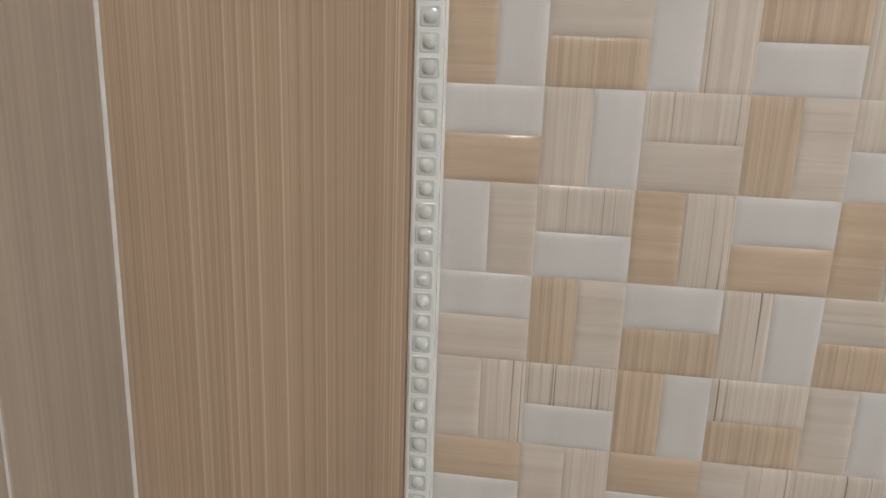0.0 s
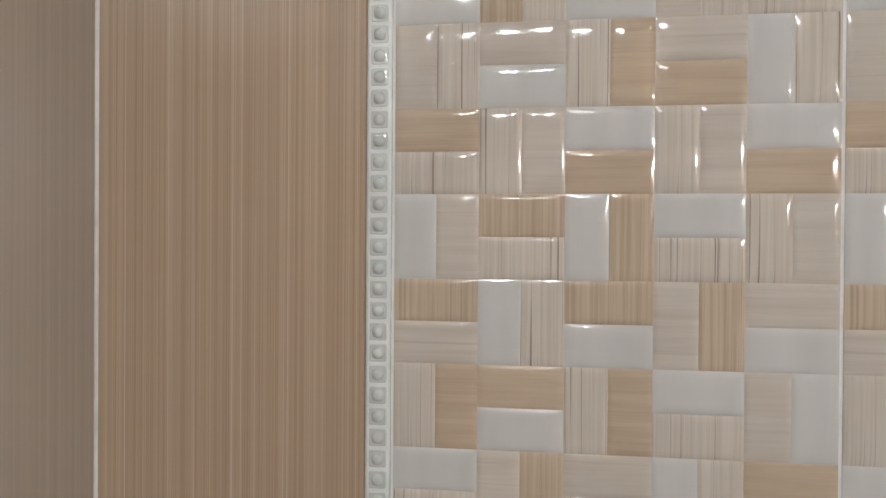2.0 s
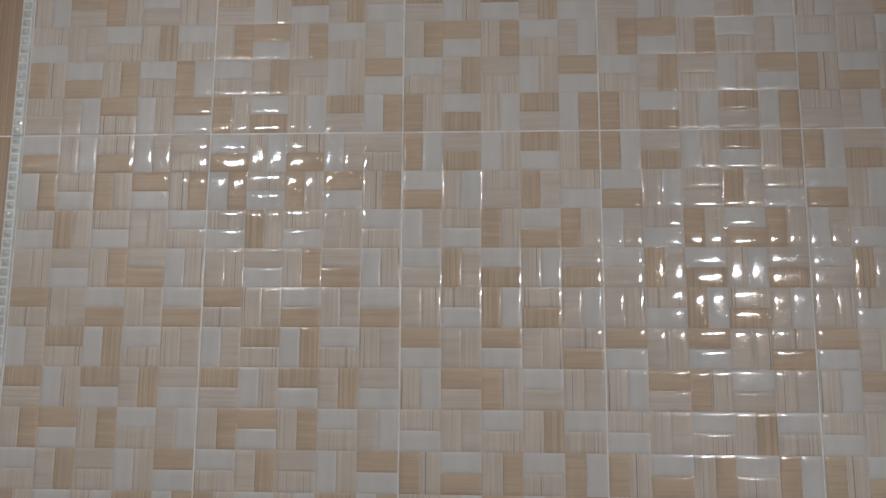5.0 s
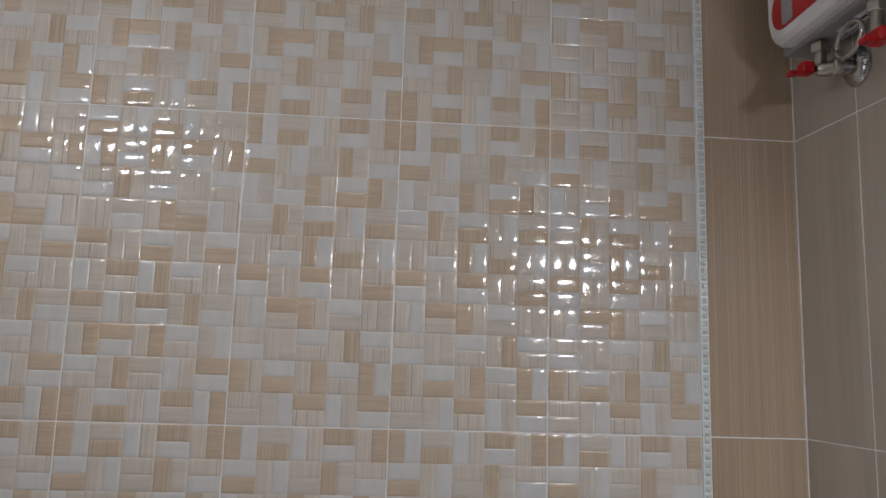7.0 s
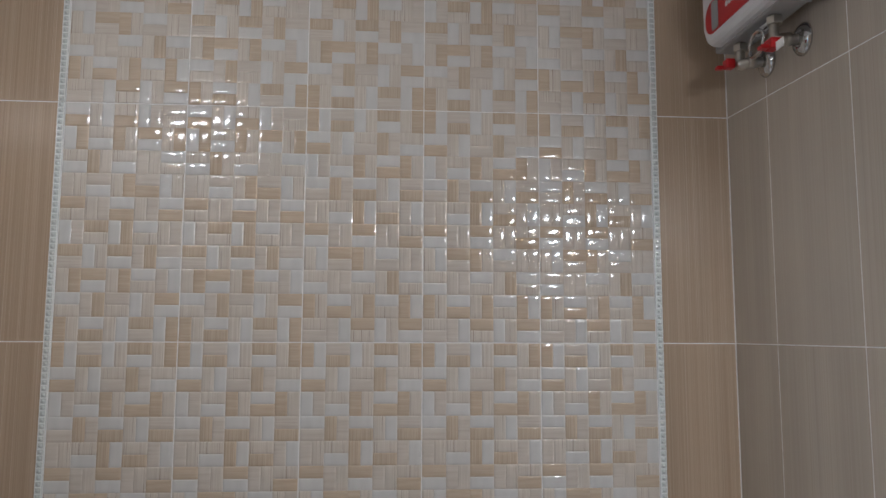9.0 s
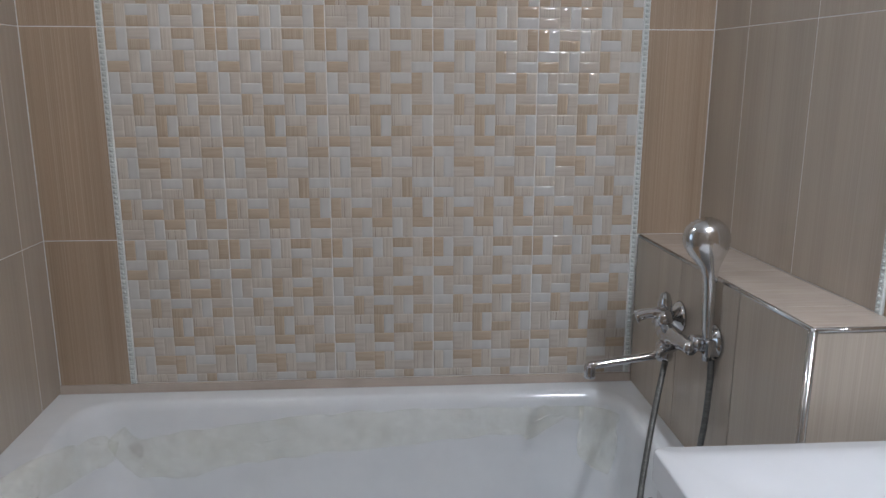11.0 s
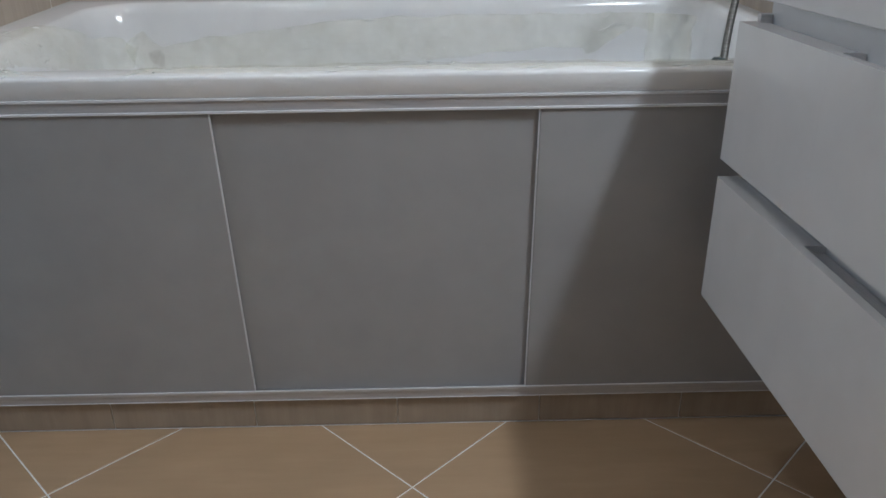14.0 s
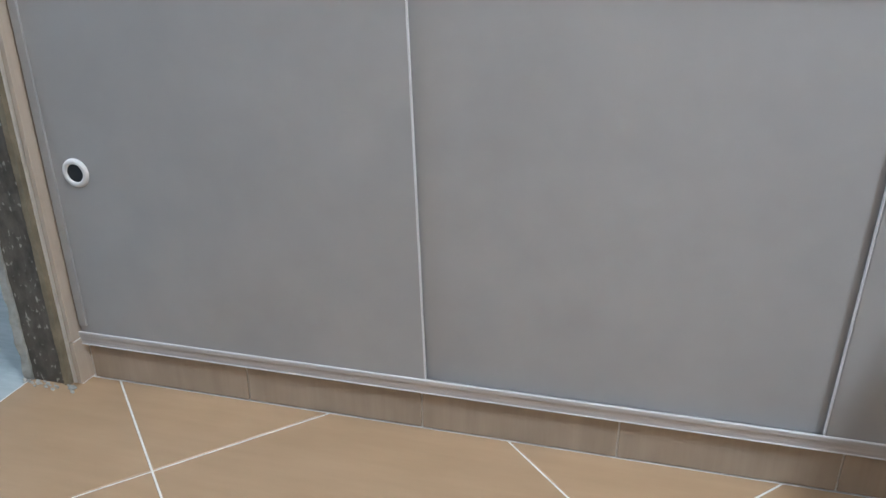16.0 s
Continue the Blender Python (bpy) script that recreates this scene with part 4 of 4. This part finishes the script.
loop = [(1.398 - 0.012 * math.sin(a * 0.5), -0.236 + 0.038 * math.cos(a), 2.160 + 0.023 * math.sin(a)) for a in [2 * math.pi * k / 60 for k in range(60)]]
heater_part("braided_loop", ribbed(loop, 0.0042), CHROME, "braided metal wire loop", None, True)

# ---- protective film on the tub ----
bpy.context.view_layer.update()
T0 = Vector(tub.location)


def touch(origin, way):
    hit, p, n, _ = shell.ray_cast(Vector(origin) - T0, Vector(way))
    return (p + T0, n) if hit else (None, None)


def film_band(name, low, high, way, back, label, nu=90, nv=14, wrinkle=0.0045, lift=0.0015, knot=None, creases=14):
    """Crumpled sheet between two curves, laid on the tub in the given direction."""
    a, b = spline(low, 16), spline(high, 16)
    bm = bmesh.new()
    rows = []
    for j in range(nv + 1):
        row = []
        for i in range(nu + 1):
            u, f = i / nu * (len(a) - 1), j / nv
            k = min(int(u), len(a) - 2)
            pa, pb = a[k].lerp(a[k + 1], u - k), b[k].lerp(b[k + 1], u - k)
            rag = noise.noise(Vector((i * 0.17, j // 7, 3.0))) * 0.08
            hem = (0.0, 0.035)[j] if j < 2 else (1.0, 0.965)[nv - j] if nv - j < 2 else f
            p = pa.lerp(pb, hem + (rag if j < 2 or nv - j < 2 else 0.0))
            q, n = touch(p - Vector(way) * back, way)
            if q is None:
                q, n = p, -Vector(way)
            if n.dot(Vector(way)) > 0:
                n = -n
            fold = noise.noise(q * 13 + Vector((5, 1, 2))) + 0.8 * abs(noise.noise(q * 31)) + 0.12 * noise.noise(q * 90)
            row.append(bm.verts.new(q + n * (lift + max(0.0, wrinkle * (0.35 + fold)))))
        rows.append(row)
    for j in range(nv):
        for i in range(nu):
            face = bm.faces.new((rows[j][i], rows[j][i + 1], rows[j + 1][i + 1], rows[j + 1][i]))
            face.material_index = 1 if j in (0, nv - 1) else 0
            if knot and (face.calc_center_median() - Vector(knot)).length < 0.017 + 0.018 * noise.noise(face.calc_center_median() * 70):
                face.material_index = 2
    # small creases, coloured white to stand in for glints on the film
    rng, lines = random.Random(len(label) * 7 + nu), []
    for c in range(creases):
        i, j = rng.randrange(2, nu - 8), rng.choice((1, 2, nv // 2, nv - 2, nv - 1, rng.randrange(1, nv)))
        di, dj, steps = rng.choice((1, 1, 2)), rng.choice((-1, 0, 0, 1)), rng.randrange(3, 6)
        line = []
        for k in range(steps):
            ii, jj = min(nu, i + di * k), max(0, min(nv, j + (dj * k) // 2))
            line.append(rows[jj][ii].co.copy())
        r = rng.uniform(0.0008, 0.0018)
        lines.append(tube(spline(line, 3), [r * (0.25 + 0.75 * math.sin(math.pi * k / (3 * (steps - 1)))) for k in range(3 * (steps - 1) + 1)], 7))
    ob = finish(name, bm, [FILM, FILM_HEM, FILM_KNOT], True)
    ob.visible_shadow = False
    for crease in lines:
        part("crease", crease, FILM_GLINT, ob, "thin crease painted white as a glint", True).visible_shadow = False
    return tagged(ob, label, "plastic film", group="torn protective film")


Z = TUB_Z
film_band("plastic_film", [(-0.060, -0.649, 0.644), (-0.102, -0.514, 0.619), (-0.101, -0.470, 0.615), (-0.097, -0.410, 0.600), (-0.091, -0.329, 0.585), (-0.080, -0.166, 0.546), (-0.034, -0.100, 0.550)],
          [(-0.120, -0.654, 0.644), (-0.151, -0.539, 0.652), (-0.178, -0.459, 0.657), (-0.143, -0.374, 0.662), (-0.109, -0.265, 0.657), (-0.076, -0.116, 0.616), (-0.030, -0.085, 0.585)],
          (-0.62, 0.12, -0.77), 0.12, "crumpled yellowish clear film on the end of the tub", 110, 18, 0.006, 0.0015)
film_band("plastic_film", [(-0.050, -0.10, 0.582), (-0.024, -0.09, 0.535), (0.018, -0.09, 0.497), (0.131, -0.09, 0.486), (0.224, -0.09, 0.510), (0.386, -0.09, 0.531), (0.547, -0.09, 0.544), (0.709, -0.09, 0.557), (0.85, -0.09, 0.570), (0.965, -0.09, 0.573), (1.0, -0.09, 0.561), (1.06, -0.09, 0.597), (1.097, -0.09, 0.616), (1.14, -0.09, 0.604)],
          [(-0.050, -0.10, 0.598), (-0.015, -0.09, 0.622), (0.026, -0.09, 0.592), (0.141, -0.09, 0.608), (0.265, -0.09, 0.621), (0.426, -0.09, 0.640), (0.547, -0.09, 0.645), (0.709, -0.09, 0.648), (0.85, -0.09, 0.648), (0.965, -0.09, 0.647), (1.0, -0.09, 0.647), (1.06, -0.09, 0.648), (1.097, -0.09, 0.648), (1.14, -0.09, 0.645)],
          (0, 1, 0), 0.25, "torn clear film hanging along the tub wall", 170, 16, 0.006, 0.0015, (0.012, -0.082, 0.563))
film_band("plastic_film", [(-0.078, -0.7045, Z), (-0.010, -0.700, Z), (0.066, -0.7045, Z)], [(-0.114, -0.664, Z), (-0.030, -0.652, Z), (0.024, -0.682, Z)],
          (0, 0, -1), 0.3, "loose flap of clear film on the tub corner", 40, 12, 0.005, 0.0015)
film_band("plastic_film", [(0.16, -0.703, Z), (0.3, -0.7045, Z), (0.6, -0.704, Z), (0.9, -0.7045, Z), (1.28, -0.704, Z)],
          [(0.19, -0.668, Z), (0.3, -0.664, Z), (0.6, -0.661, Z), (0.9, -0.663, Z), (1.28, -0.660, Z)], (0, 0, -1), 0.3, "wrinkled clear film stuck on the tub rim", 220, 10, 0.0042, 0.0012)
film_band("plastic_film", [(1.108, -0.11, 0.645), (1.118, -0.11, 0.600), (1.112, -0.11, 0.552), (1.128, -0.11, 0.505), (1.160, -0.11, 0.486)],
          [(1.212, -0.15, 0.645), (1.206, -0.15, 0.605), (1.210, -0.15, 0.560), (1.200, -0.15, 0.512), (1.188, -0.15, 0.483)], (0.3, 0.95, 0), 0.22, "yellowish clear film on the tap end of the tub", 40, 14, 0.0022)


# ---- floor tiles, laid diagonally ----
STEP = 0.594
SIDE = STEP / math.sqrt(2)
NODE = (-0.003, -0.867)


def clip(poly, inside, cut):
    out = []
    for i, p in enumerate(poly):
        q = poly[(i + 1) % len(poly)]
        if inside(p):
            out.append(p)
        if inside(p) != inside(q):
            out.append(cut(p, q))
    return out


def clip_axis(poly, ax, limit, keep_less):
    def inside(p):
        return p[ax] <= limit if keep_less else p[ax] >= limit

    def cut(p, q):
        t = (limit - p[ax]) / (q[ax] - p[ax])
        return (p[0] + (q[0] - p[0]) * t, p[1] + (q[1] - p[1]) * t)
    return clip(poly, inside, cut)


def inset_tile(poly, z):
    bm = prism(poly, -0.008, z)
    top = [e for e in bm.edges if all(abs(v.co.z - z) < 1e-6 for v in e.verts)]
    bmesh.ops.bevel(bm, geom=top, offset=0.0012, segments=1, affect="EDGES")
    return bm


h = STEP / 2 - 0.0022 * math.sqrt(2) / 2 * 1.2
for i in range(-3, 9):
    for j in range(-12, 3):
        if (i + j) % 2 == 0:
            continue
        cx, cy = NODE[0] + i * STEP / 2, NODE[1] + j * STEP / 2
        poly = [(cx + h, cy), (cx, cy + h), (cx - h, cy), (cx, cy - h)]
        for ax, lim, less in ((0, -0.307, False), (0, 1.476, True), (1, PY + 0.0016, True), (1, SOUTH, False)):
            if poly:
                poly = clip_axis(poly, ax, lim, less)
        if len(poly) >= 3:
            o = part("floor_tile", inset_tile(poly, 0.0), FLOOR_TILE, floor)
